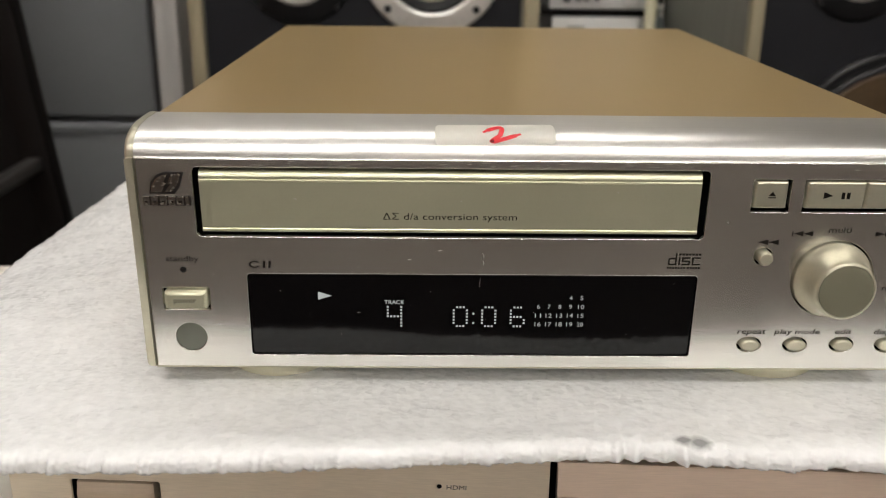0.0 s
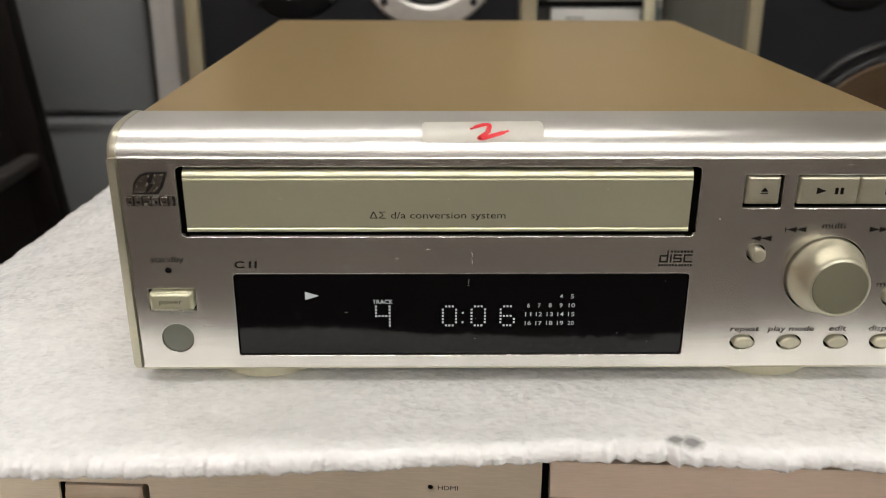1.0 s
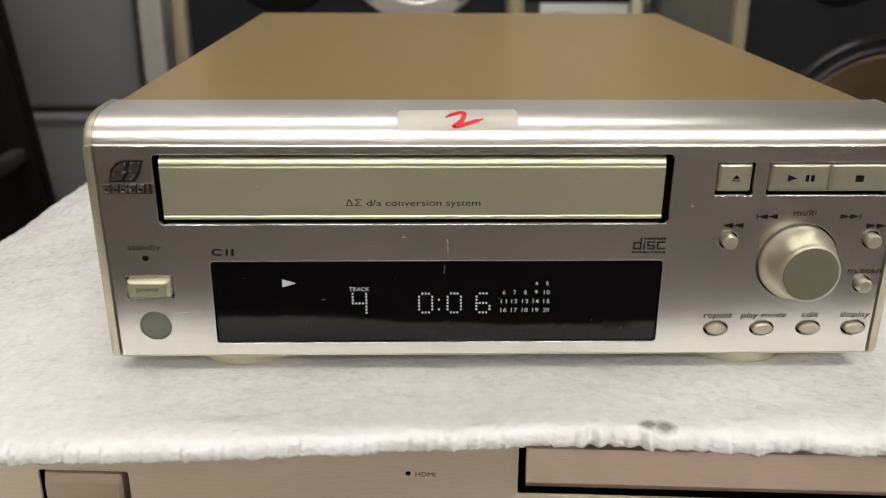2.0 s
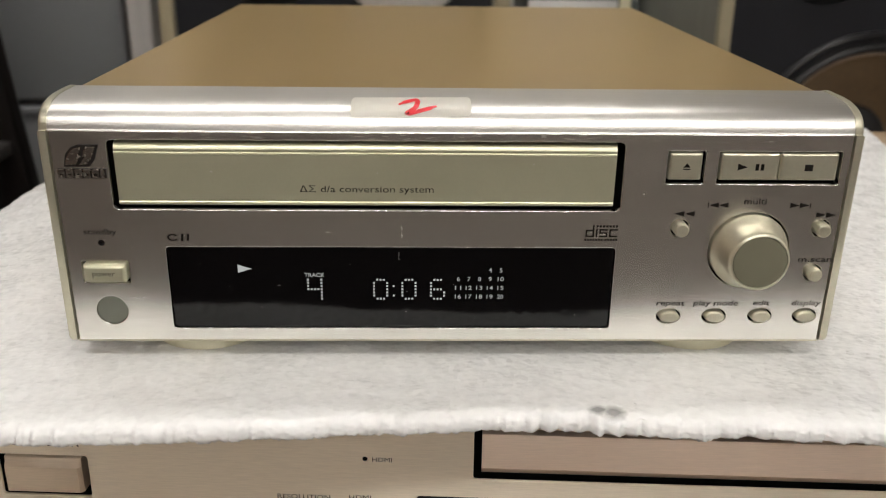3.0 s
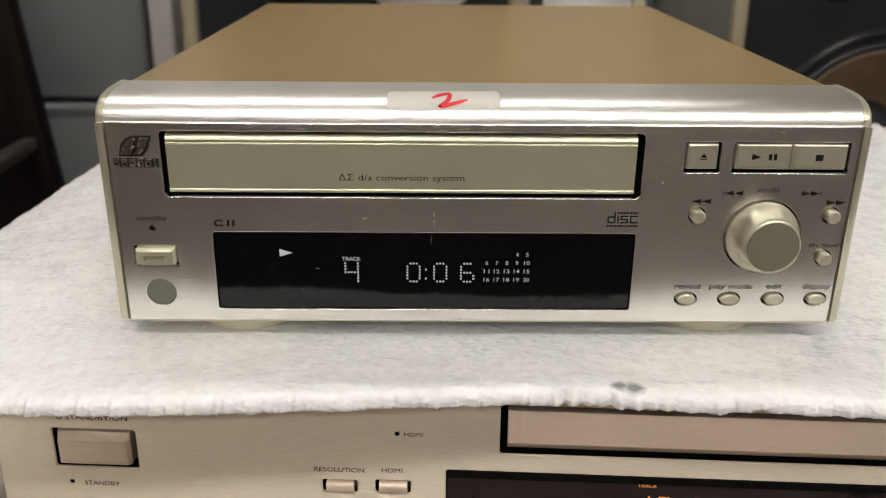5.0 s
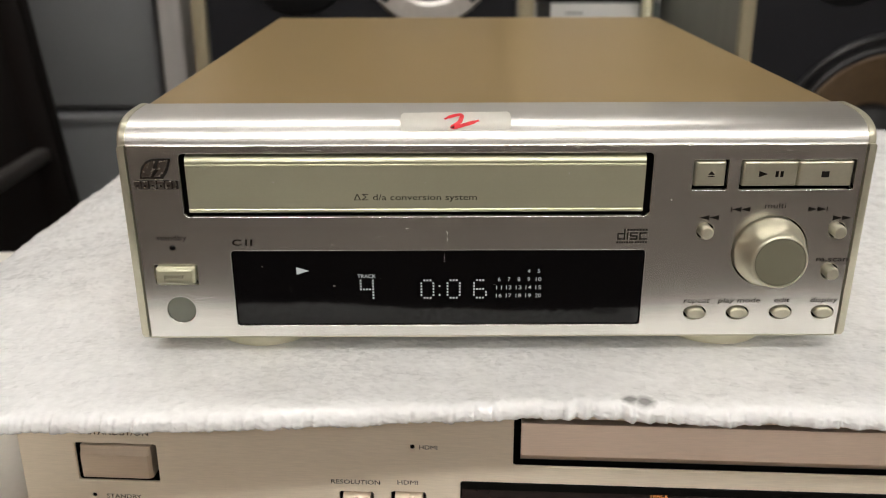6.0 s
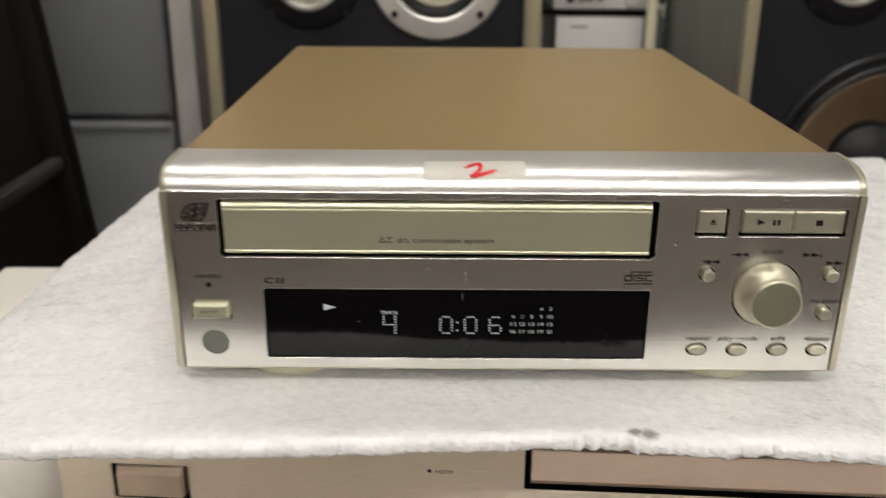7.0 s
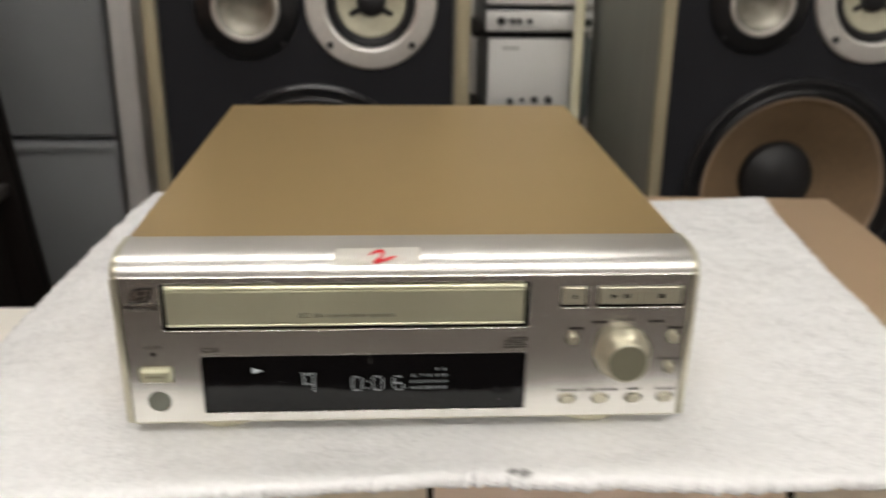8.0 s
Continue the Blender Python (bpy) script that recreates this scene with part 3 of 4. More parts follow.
F = 0.0005
ring_block(bm, 0.0351 + F, 0.0385, 0.0374 + F, 0.0406, 0.00042)
bar(bm, 0.0370 + F, 0.0406, 0.0374 + F, 0.0420)
bar(bm, 0.0379 + F, 0.0385, 0.0383 + F, 0.0408)
for v in (0.0385, 0.03945, 0.0404):
    bar(bm, 0.0388 + F, v, 0.0410 + F, v + 0.0004)
bar(bm, 0.0388 + F, 0.03985, 0.0392 + F, 0.0404), bar(bm, 0.0406 + F, 0.0389, 0.0410 + F, 0.03945)
for v in (0.0385, 0.0404):
    bar(bm, 0.0415 + F, v, 0.0438 + F, v + 0.0004)
bar(bm, 0.0415 + F, 0.0389, 0.0419 + F, 0.0404)
for k in range(7):
    bar(bm, 0.0379 + F + 0.00088 * k, 0.0413, 0.0379 + F + 0.00088 * k + 0.0006, 0.0419)
for k in range(12):
    a = 0.0349 + F + 0.00074 * k + 0.0003 * (k > 6)
    bar(bm, a, 0.0374, a + 0.0005, 0.0380)
part("format_mark", bm, M_INK, panel)

# emblem: a slanted raised badge split by a flash, and a row of raised bars under it
LOBES = ([(-0.0996, 0.0587), (-0.0990, 0.0604), (-0.0980, 0.0619), (-0.0967, 0.0628), (-0.0950, 0.0631), (-0.0960, 0.0612), (-0.0953, 0.0611), (-0.0968, 0.0588)],
         [(-0.0961, 0.0587), (-0.0944, 0.0607), (-0.0951, 0.0608), (-0.0940, 0.0631), (-0.0917, 0.0631), (-0.0923, 0.0614), (-0.0931, 0.0599), (-0.0942, 0.0589)])
EDGE = [(-0.1003, 0.0581), (-0.0935, 0.0581), (-0.0920, 0.0599), (-0.0906, 0.0637), (-0.0959, 0.0637), (-0.0979, 0.0630), (-0.0996, 0.0612)]


def badge(ring):
    return [(-0.0955 + (u + 0.0955) * 1.02 - 0.0009, 0.0610 + (v - 0.0610) * 1.10 - 0.0002) for u, v in ring]


for lobe in LOBES:
    link("emblem", plate(badge(lobe), [], 0.0, 0.0009, FRONT, 0.00014), M_EMBLEM_LIGHT, panel, "small raised metal badge")
# dark plates that put the shadow round badge and bars into colour
link("emblem_shade_plate", plate(badge([(-0.0957 + (u + 0.0957) * 0.95, 0.0609 + (v - 0.0609) * 0.96) for u, v in EDGE]), [], 0.0, 0.0004, FRONT, 0.0001), M_EMBLEM_SHADE, panel)
link("emblem_shade_plate", plate(rrect(-0.1029, 0.0545, -0.0904, 0.0572, 0.0003), [], 0.0, 0.0003, FRONT, 0.0001), M_EMBLEM_SHADE, panel)
for k in range(6):
    a = -0.1028 + 0.00220 * k
    wd = 0.0018 if k < 5 else 0.0009
    link("raised_bar", plate(rrect(a, 0.0548, a + wd, 0.0571, 0.0003), [rrect(a + 0.0005, 0.0554, a + wd - 0.0005, 0.0560, 0.0001)] if k < 5 else [], 0.0, 0.0008, FRONT, 0.0001), M_EMBLEM_LIGHT, panel)


def key(name, a, b, c, d, top, label, r=0.0004, bevel=0.0007, mat=M_IVORY):
    return link(name, plate(rrect(a, b, c, d, r), [], -0.0058, top, FRONT, bevel), mat, cd, label)


ej = key("eject_button", 0.0564, 0.0547, 0.0651, 0.0622, -0.0001, "champagne eject button")
pl = key("play_button", 0.0700, 0.0547, 0.0855, 0.0622, -0.0001, "champagne play and pause button")
st = key("stop_button", 0.0857, 0.0547, 0.1012, 0.0622, -0.0001, "champagne stop button")
bm = bmesh.new()
tri(bm, ((0.0600, 0.0582), (0.0620, 0.0582), (0.0610, 0.0594)), 0.0), bar(bm, 0.0600, 0.0576, 0.0620, 0.0579, 0.0)
part("printed_mark", bm, M_INK, ej)
bm = bmesh.new()
tri(bm, ((0.0745, 0.0575), (0.0771, 0.0584), (0.0745, 0.0594)), 0.0), bar(bm, 0.0792, 0.0575, 0.0801, 0.0593, 0.0), bar(bm, 0.0806, 0.0575, 0.0815, 0.0593, 0.0)
part("printed_mark", bm, M_INK, pl)
bm = bmesh.new()
bar(bm, 0.0923, 0.0574, 0.0945, 0.0592, 0.0)
part("printed_mark", bm, M_INK, st)
pw = key("power_button", -0.0998, 0.0254, -0.0883, 0.0306, 0.0021, "worn champagne power button", bevel=0.0011, r=0.0006, mat=M_DOOR)
link("lettering", text_mesh("power", -0.0972, -0.0911, 0.0274, 0.0016, FRONT, 0.00212), M_FADED, pw)
for u, v in ROUNDS:
    part("round_button", lathe_bm([(0.0020, -0.005), (0.0020, 0.0016), (0.00192, 0.0020), (0.0017, 0.0024), (0.0015, 0.0025), (0.0, 0.00255)], FRONT.to_3x3() @ Vector((0, 0, 1)), FRONT @ Vector((u, v, 0)), 28), M_IVORY, cd, "small round champagne button", angle=24)
for u, v in OVALS:
    link("oval_button", plate(oval(u, v + 0.0001, 0.0028, 0.0017, 36), [], -0.0058, 0.0013, FRONT, 0.0006), M_IVORY, cd, "small oval champagne button")
AXIS = FRONT.to_3x3() @ Vector((0, 0, 1))
knob = part("control_knob", lathe_bm([(0.0105, -0.005), (0.0106, 0.0005), (0.0104, 0.0012), (0.0099, 0.0020), (0.0093, 0.0032), (0.0088, 0.0048), (0.0085, 0.0066), (0.0083, 0.0080), (0.0081, 0.0088), (0.0077, 0.0093), (0.0073, 0.00945), (0.0072, 0.0090), (0.0, 0.0090)],
     AXIS, FRONT @ Vector((*KNOB, 0)), 72), M_IVORY, cd, "large stepped champagne control knob", angle=50)
part("knob_face", lathe_bm([(0.00718, 0.00905), (0.0071, 0.0094), (0.0066, 0.00948), (0.0040, 0.00956), (0.0, 0.0096)], AXIS, FRONT @ Vector((*KNOB, 0)), 72), M_KNOB_FACE, knob, "flat olive-grey knob face", angle=50)
# fine wear of the panel, the drawer front and the window: short scratches and specks
def scratches(marks, parent, w, m=FRONT, name="scratches"):
    bm = bmesh.new()
    for a, b, c, d, t in marks:
        n = Vector((b - d, c - a)).normalized() * t / 2
        mid = (a + c) / 2 + n.x * 1.5, (b + d) / 2 + n.y * 1.5
        tri(bm, ((a, b), (mid[0] - n.x, mid[1] - n.y), (c, d), (mid[0] + n.x, mid[1] + n.y)), w, m)
    ob = part(name, bm, M_SCRATCH, parent)
    tagged(ob, kind="stuff")
    return ob


random.seed(11)
marks = [(-0.0878, 0.0199, -0.0843, 0.0203, 0.00016), (0.0500, 0.0508, 0.0505, 0.0504, 0.00040), (-0.0143, 0.0417, -0.0139, 0.0400, 0.00022), (-0.0141, 0.0396, -0.0140, 0.0379, 0.00022),
         (-0.0345, 0.0396, -0.0330, 0.0396, 0.00012), (-0.0480, 0.0372, -0.0470, 0.0374, 0.0001)]
for k in range(46):
    u = random.uniform(-0.075, 0.032)
    marks.append((u, random.uniform(0.0650, 0.0668), u + random.uniform(0.0006, 0.0040), random.uniform(0.0650, 0.0668), random.uniform(0.00003, 0.00009)))
    marks[-1] = (*marks[-1][:3], marks[-1][1] + random.uniform(-0.0001, 0.0001), marks[-1][4])
for k in range(20):
    u, v = random.uniform(-0.104, 0.102), random.uniform(0.010, 0.0665)
    inside = any(a - 0.004 < u < c + 0.001 and b - 0.001 < v < d + 0.001 for a, b, c, d in (TRAY, DISP, (0.0551, 0.0537, 0.1013, 0.0627), (0.056, 0.011, 0.104, 0.050), (-0.1005, 0.011, -0.0879, 0.0309)))
    if not inside:
        marks.append((u, v, u + random.uniform(0.0003, 0.0016), v + random.uniform(-0.0002, 0.0002), random.uniform(0.00004, 0.00012)))
for k in range(14):
    u = random.uniform(-0.070, 0.040)
    marks.append((u, 0.0459, u + random.uniform(0.001, 0.006), 0.0460, 0.0001))
scratches(marks, panel, 0.00004)
scratches([(-0.0147, 0.0342, -0.0150, 0.0317, 0.00010), (-0.0151, 0.0316, -0.0145, 0.0316, 0.00012), (-0.0485, 0.0237, -0.0471, 0.0237, 0.00010), (-0.0690, 0.0300, -0.0686, 0.0301, 0.0001)]
          + [(u, v, u + du, v + dv, 0.00005) for u, v, du, dv in [(random.uniform(-0.076, 0.043), random.uniform(0.012, 0.0345), random.uniform(0.0001, 0.0005), random.uniform(-0.0004, 0.0004)) for _ in range(14)]], win, GLOW, WIN)
scratches([(-0.0640, 0.0565, -0.0631, 0.0561, 0.00030), (-0.0205, 0.0560, -0.0201, 0.0560, 0.0003), (0.0203, 0.0589, 0.0207, 0.0585, 0.0004)], door, -0.00018)
link("sensor_lens", plate(oval(-0.0939, 0.0163, 0.0042, n=48), [], -0.003, -0.0003, FRONT, 0.0002), M_SENSOR, cd, "round grey-green remote sensor lens")
link("standby_light", plate(oval(-0.0944, 0.0363, 0.0008, n=20), [], -0.003, 0.0003, FRONT, 0.0003), M_WINDOW, cd)
for x in (-0.0728, 0.0732):
    for y in (0.0248, 0.2450):
        part("foot", lathe_bm([(0.0120, -0.0012), (0.0156, -0.0005), (0.0164, 0.0020), (0.0160, 0.0070), (0.0148, 0.0080)], (0, 0, 1), (x, y, 0), 48), M_FOOT, cd, "round ivory plastic foot")

# ---- paper label stuck on the crown ----
def crown_at(u, s, off):
    """A place on the crown: s from 0 at the crease to 1 at the cover."""
    f = s * (len(CROWN) - 1)
    i = min(int(f), len(CROWN) - 2)
    (ya, za), (yb, zb) = CROWN[i], CROWN[i + 1]
    k = f - i
    n = Vector((0, za - zb, yb - ya)).normalized()
    p = Vector(dent(u, ya + (yb - ya) * k, za + (zb - za) * k))
    return p + n * off


sticker = empty("paper_label", crown_at(-0.012, 0.6, 0))
tagged(sticker, "cream paper label with a handwritten red number on the player's edge", "label")
S0, S1 = 0.33, 0.80
bm = bmesh.new()
grid = []
for i in range(21):
    a = i / 20
    col = []
    for j in range(13):
        b = j / 12
        u = -0.0272 + 0.0314 * a
        if i in (0, 20):
            u += (-1 if i else 1) * 0.0008 * (abs(b - 0.5) * 2) ** 6
        s = S0 + (S1 - S0) * b + 0.03 * (a - 0.5)
        col.append(bm.verts.new(crown_at(u, s, 0.00022 + 0.0002 * abs(a - 0.5) ** 3)))
    grid.append(col)
for a, b in zip(grid, grid[1:]):
    for j in range(12):
        bm.faces.new((a[j], b[j], b[j + 1], a[j + 1]))
bmesh.ops.solidify(bm, geom=bm.faces[:], thickness=0.00012)
part("paper", bm, M_PAPER, sticker)
stroke = [(-0.0147, 0.585), (-0.0131, 0.65), (-0.0112, 0.70), (-0.0101, 0.71), (-0.0097, 0.66), (-0.0103, 0.52), (-0.0119, 0.43), (-0.0126, 0.40), (-0.0118, 0.39), (-0.0099, 0.43), (-0.0073, 0.49), (-0.0049, 0.55)]
bm = bmesh.new()
fine = []
for (a0, s0), (a1, s1) in zip(stroke, stroke[1:]):
    for k in range(5):
        fine.append((a0 + (a1 - a0) * k / 5, s0 + (s1 - s0) * k / 5))
fine.append(stroke[-1])
rows = []
SPAN = 0.016
for i, (u, s) in enumerate(fine):
    ua, sa = fine[max(i - 1, 0)]
    ub, sb = fine[min(i + 1, len(fine) - 1)]
    d = Vector((ub - ua, (sb - sa) * SPAN)).normalized()
    hw = 0.00064 if 3 < i < len(fine) - 3 else 0.00034
    rows.append([bm.verts.new(crown_at(u - d.y * hw * k, s + d.x * hw * k / SPAN, 0.00040)) for k in (-1, 1)])
for a, b in zip(rows, rows[1:]):
    bm.faces.new((a[0], b[0], b[1], a[1]))
part("red_stroke", bm, M_RED, sticker, "red marker handwriting")

# ---- foam sheet under the disc player ----
FOAM_T = 0.0050


def foam_edge(x, seed):
    return 0.0016 * noise.noise((x * 60, seed, 0)) + 0.0012 * noise.noise((x * 260, seed, 3)) + 0.0008 * noise.noise((x * 800, seed, 9))


def foam_sheet():
    nx, ny = 720, 240
    bm = bmesh.new()

    def place(a, b):
        xl = -0.192 + 0.0175 * b ** 2.0 + foam_edge(b * 0.38, 1)
        xr = 0.236 + 0.027 * b ** 1.8 + foam_edge(b * 0.38, 2)
        x = xl + (xr - xl) * a
        yf = -0.0343 + 0.0060 * math.exp(-((x - 0.012) / 0.06) ** 2) - 0.0015 * math.exp(-((x - 0.12) / 0.03) ** 2) + foam_edge(x, 5)
        if 0.020 < x < 0.048:
            yf += 0.0022 * max(0, noise.noise((x * 320, 8.1, 0.4)) + 0.35)
        yb = 0.333 - 0.035 * math.sin(math.pi * min(1, max(0, (a - 0.05) / 0.9))) * (a < 0.9) * 0.8 + foam_edge(x, 7)
        if a > 0.5:
            yb = 0.296 + 0.018 * ((a - 0.5) / 0.5) + foam_edge(x, 7)
        return x, yf + (yb - yf) * b

    def height(x, y, edge):
        h = 0.0010 * noise.noise((x * 28, y * 28, 0)) + 0.00042 * noise.noise((x * 95, y * 110, 2)) + 0.00010 * noise.noise((x * 420, y * 520, 5))
        under = max(0.0, min(1.0, (0.12 - abs(x)) / 0.02)) * max(0.0, min(1.0, (y + 0.012) / 0.02)) * max(0.0, min(1.0, (0.30 - y) / 0.02))
        h *= 1 - 0.8 * under
        droop = 0.0
        if y < 0.0:
            droop -= 0.0004 * (y / 0.045) ** 2
        if x < -0.155:
            droop -= 0.003 * ((x + 0.155) / 0.035) ** 2
        if x < -0.112:
            lift = max(0.0, min(1.0, (-0.112 - x) / 0.03)) * max(0.0, min(1.0, (y + 0.01) / 0.06)) * max(0.0, min(1.0, (0.36 - y) / 0.08))
            droop += 0.0030 * lift
        return h + droop - 0.0019 * math.exp(-edge / 0.0012)

    def spread(k, n):
        """Finer steps near both ends."""
        t = k / n
        return t + (0.85 if n < 300 else 0.2) * (0.0 - math.sin(math.tau * t) / math.tau)

    top = []
    for i in range(nx + 1):
        a = spread(i, nx)
        ct = []
        for j in range(ny + 1):
            b = spread(j, ny)
            x, y = place(a, b)
            edge = min(a, 1 - a) * 0.43
            edge = min(edge, min(b, 1 - b) * 0.37)
            z = height(x, y, edge)
            ct.append(bm.verts.new((x, y, z)))
        top.append(ct)
    for i in range(nx):
        for j in range(ny):
            bm.faces.new((top[i][j], top[i + 1][j], top[i + 1][j + 1], top[i][j + 1]))
    loop = [top[i][0] for i in range(nx + 1)] + [top[nx][j] for j in range(1, ny + 1)] + [top[i][ny] for i in range(nx - 1, -1, -1)] + [top[0][j] for j in range(ny - 1, 0, -1)]
    prev = loop
    for k in range(1, 8):
        ring = []
        for v in loop:
            bulge = 0.0005 * math.sin(math.pi * k / 8) - 0.0006 * (k == 7)
            c = (Vector((v.co.x, v.co.y, 0)) - Vector((0.03, 0.14, 0))).normalized()
            x, y = v.co.x + c.x * bulge, v.co.y + c.y * bulge
            grit = 0.0004 * noise.noise((x * 900, y * 900, k * 0.9)) + 0.0004 * noise.noise((x * 2300, y * 2300, k * 2.1))
            z = v.co.z - FOAM_T * 0.62 * k / 7 + 0.0003 * noise.noise((x * 1500, y * 1500, k * 1.7))
            ring.append(bm.verts.new((x + c.x * grit, y + c.y * grit, z)))
        for i in range(len(loop)):
            j = (i + 1) % len(loop)
            bm.faces.new((prev[i], prev[j], ring[j], ring[i]))
        prev = ring
    bm.faces.new(prev)
    me = bpy.data.meshes.new("foam_sheet")
    bmesh.ops.recalc_face_normals(bm, faces=bm.faces)
    bm.to_mesh(me)
    bm.free()
    for p in me.polygons:
        p.use_smooth = True
    return me


tagged(link("foam_sheet", foam_sheet(), M_FOAM), "white polyethylene foam sheet with ragged edges under the disc player", "foam sheet")


wb = empty("white_box", (-0.235, 0.09, TABLE))
tagged(wb, "flat white cardboard box on the table beside the video player", "box")
part("base", box_bm(-0.303, -0.168, -0.098, 0.288, TABLE, -0.0902, 0.001), M_CARD, wb)
part("lid", box_bm(-0.305, -0.166, -0.100, 0.290, -0.0900, -0.070, 0.004, 3), M_CARD, wb)

# ---- video disc player under the foam ----
YAW = radians(-3.5)
DVD = Matrix.Translation((-0.0252, 0.0006, 0)) @ Matrix.Rotation(YAW, 4, "Z") @ Matrix(((1, 0, 0, 0), (0, 0, -1, 0), (0, 1, 0, 0), (0, 0, 0, 1)))
dvd = empty("video_player", DVD @ Vector((0.096, TABLE, -0.15)))
tagged(dvd, "champagne video disc player under the foam sheet, display lit amber", "video player")
UL, UR, VB, VT = -0.1297, 0.322, -0.0965, -0.0065


def in_dvd(bm, name, mat, parent, label=""):
    bm.transform(DVD)
    return part(name, bm, mat, parent, label)


def dvd_box(u0, u1, v0, v1, w0, w1, bevel=0.0):
    return box_bm(u0, u1, v0, v1, w0, w1, bevel)


in_dvd(dvd_box(UL + 0.001, UR - 0.001, VB, -0.0055, -0.345, -0.0065, 0.0015), "cover", M_DVD_TOP, dvd, "pinkish-brown painted steel cover")
D_TRAY, D_WIN = (0.0322, -0.0377, 0.178, -0.0202), (0.0154, -0.0900, 0.190, -0.0441)
D_SB, D_RES, D_HD = (-0.1109, -0.0480, -0.0837, -0.0338), (-0.0242, -0.0540, -0.0129, -0.0493), (-0.0072, -0.0537, 0.0042, -0.0488)
holes = [rrect(*q, 0.0009) for q in (D_TRAY, D_WIN, D_SB)] + [rrect(*q, 0.0009) for q in (D_RES, D_HD)]
holes += [oval(-0.1066, -0.0538, 0.0008, n=16), oval(0.0, -0.0318, 0.0008, n=16)]
dpan = link("front_panel", plate(rrect(UL, VB, UR, VT, 0.0008), holes, -0.0011, 0.0, DVD, 0.0003), M_DVD, dvd, "champagne metal front panel")
link("backing", plate(rrect(UL + 0.002, VB + 0.002, UR - 0.002, VT - 0.002, 0.0008), [], -0.0064, -0.0060, DVD), M_BLACK, dvd)
bm = bmesh.new()
wide = [[bm.verts.new((u, v, w)) for v, w in ((-0.0464, -0.0058), (-0.0464, 0.0006), (-0.0462, 0.0008), (-0.0378, 0.0010), (-0.0375, 0.0009), (-0.0350, -0.0004), (-0.0348, -0.0008), (-0.0348, -0.0058))] for u in (-0.1092, -0.1089, -0.0868, -0.0858)]
for q in (wide[0], wide[-1]):
    for vt in q:
        vt.co.z = min(vt.co.z, -0.0004)
for a, b in zip(wide, wide[1:]):
    for j in range(8):
        k = (j + 1) % 8
        bm.faces.new((a[j], a[k], b[k], b[j]))
bm.faces.new(wide[0]), bm.faces.new(wide[-1])
in_dvd(bm, "standby_button", M_DVD_KEY, dvd, "wide bevelled metal power button")
for q in (D_RES, D_HD):
    bm = bmesh.new()
    low, high = q[1] + 0.0002, q[3] - 0.0005
    arc = [(low, -0.0058)] + [((low + high) / 2 - (high - low) / 2 * math.cos(math.pi * k / 10), -0.0004 + 0.0019 * math.sin(math.pi * k / 10) ** 0.7) for k in range(11)] + [(high, -0.0058)]
    ends = [[bm.verts.new((u, v, w)) for v, w in arc] for u in (q[0] + 0.0014, q[2] - 0.0010)]
    for k in range(len(arc)):
        t = (k + 1) % len(arc)
        bm.faces.new((ends[0][k], ends[0][t], ends[1][t], ends[1][k]))
    bm.faces.new(ends[0]), bm.faces.new(ends[1])
    in_dvd(bm, "small_button", M_DVD_KEY, dvd, "small rounded champagne button")
for u, v in ((-0.1066, -0.0538), (0.0, -0.0318)):
    link("indicator_light", plate(oval(u, v, 0.00075, n=16), [], -0.003, -0.0003, DVD), M_BLACK, dvd)
a, b, c, d = D_TRAY
d -= 0.0012
prof = [(b + 0.0014, -0.0058), (b + 0.0012, -0.0026), (b + 0.0042, 0.0003), (b + 0.0046, 0.0006), (d - 0.0022, -0.0026), (d - 0.0020, -0.0032), (d - 0.0020, -0.0058)]
bm = bmesh.new()
ends = [[bm.verts.new((u, v, w)) for v, w in prof] for u in (a + 0.0024, c - 0.0024)]
for j in range(len(prof)):
    k = (j + 1) % len(prof)
    bm.faces.new((ends[0][j], ends[0][k], ends[1][k], ends[1][j]))
bm.faces.new(ends[0]), bm.faces.new(ends[1])
in_dvd(bm, "tray_door", M_DVD_DOOR, dvd, "long pinkish metal drawer front")
dwin = link("display_window", plate(rrect(D_WIN[0] + 0.0003, D_WIN[1] + 0.0003, D_WIN[2] - 0.0003, D_WIN[3] - 0.0003, 0.0007), [], -0.0040, -0.0008, DVD, 0.0003), M_SMOKE, dvd, "smoked display window")
link("window_rim", plate(rrect(D_WIN[0] + 0.0003, D_WIN[3] - 0.0028, D_WIN[2] - 0.0003, D_WIN[3] - 0.0003, 0.0003), [], -0.0006, 0.0002, DVD, 0.0002), M_BLACK, dvd)
link("lettering", text_mesh("TRACK", 0.0761, 0.0822, -0.0484, 0.0013, DVD, -0.0006), M_AMBER, dwin)
for ch, u in (("1", 0.0770), ("3", 0.0822), ("4", 0.0938), ("2", 0.0996), (":", 0.1049), ("1", 0.1080), ("0", 0.1132)):
    dot_glyph(ch, u, -0.0583, 0.0009, 0.00105, DVD, -0.0006, M_AMBER, dwin, "digit", 0.18, 0.7)
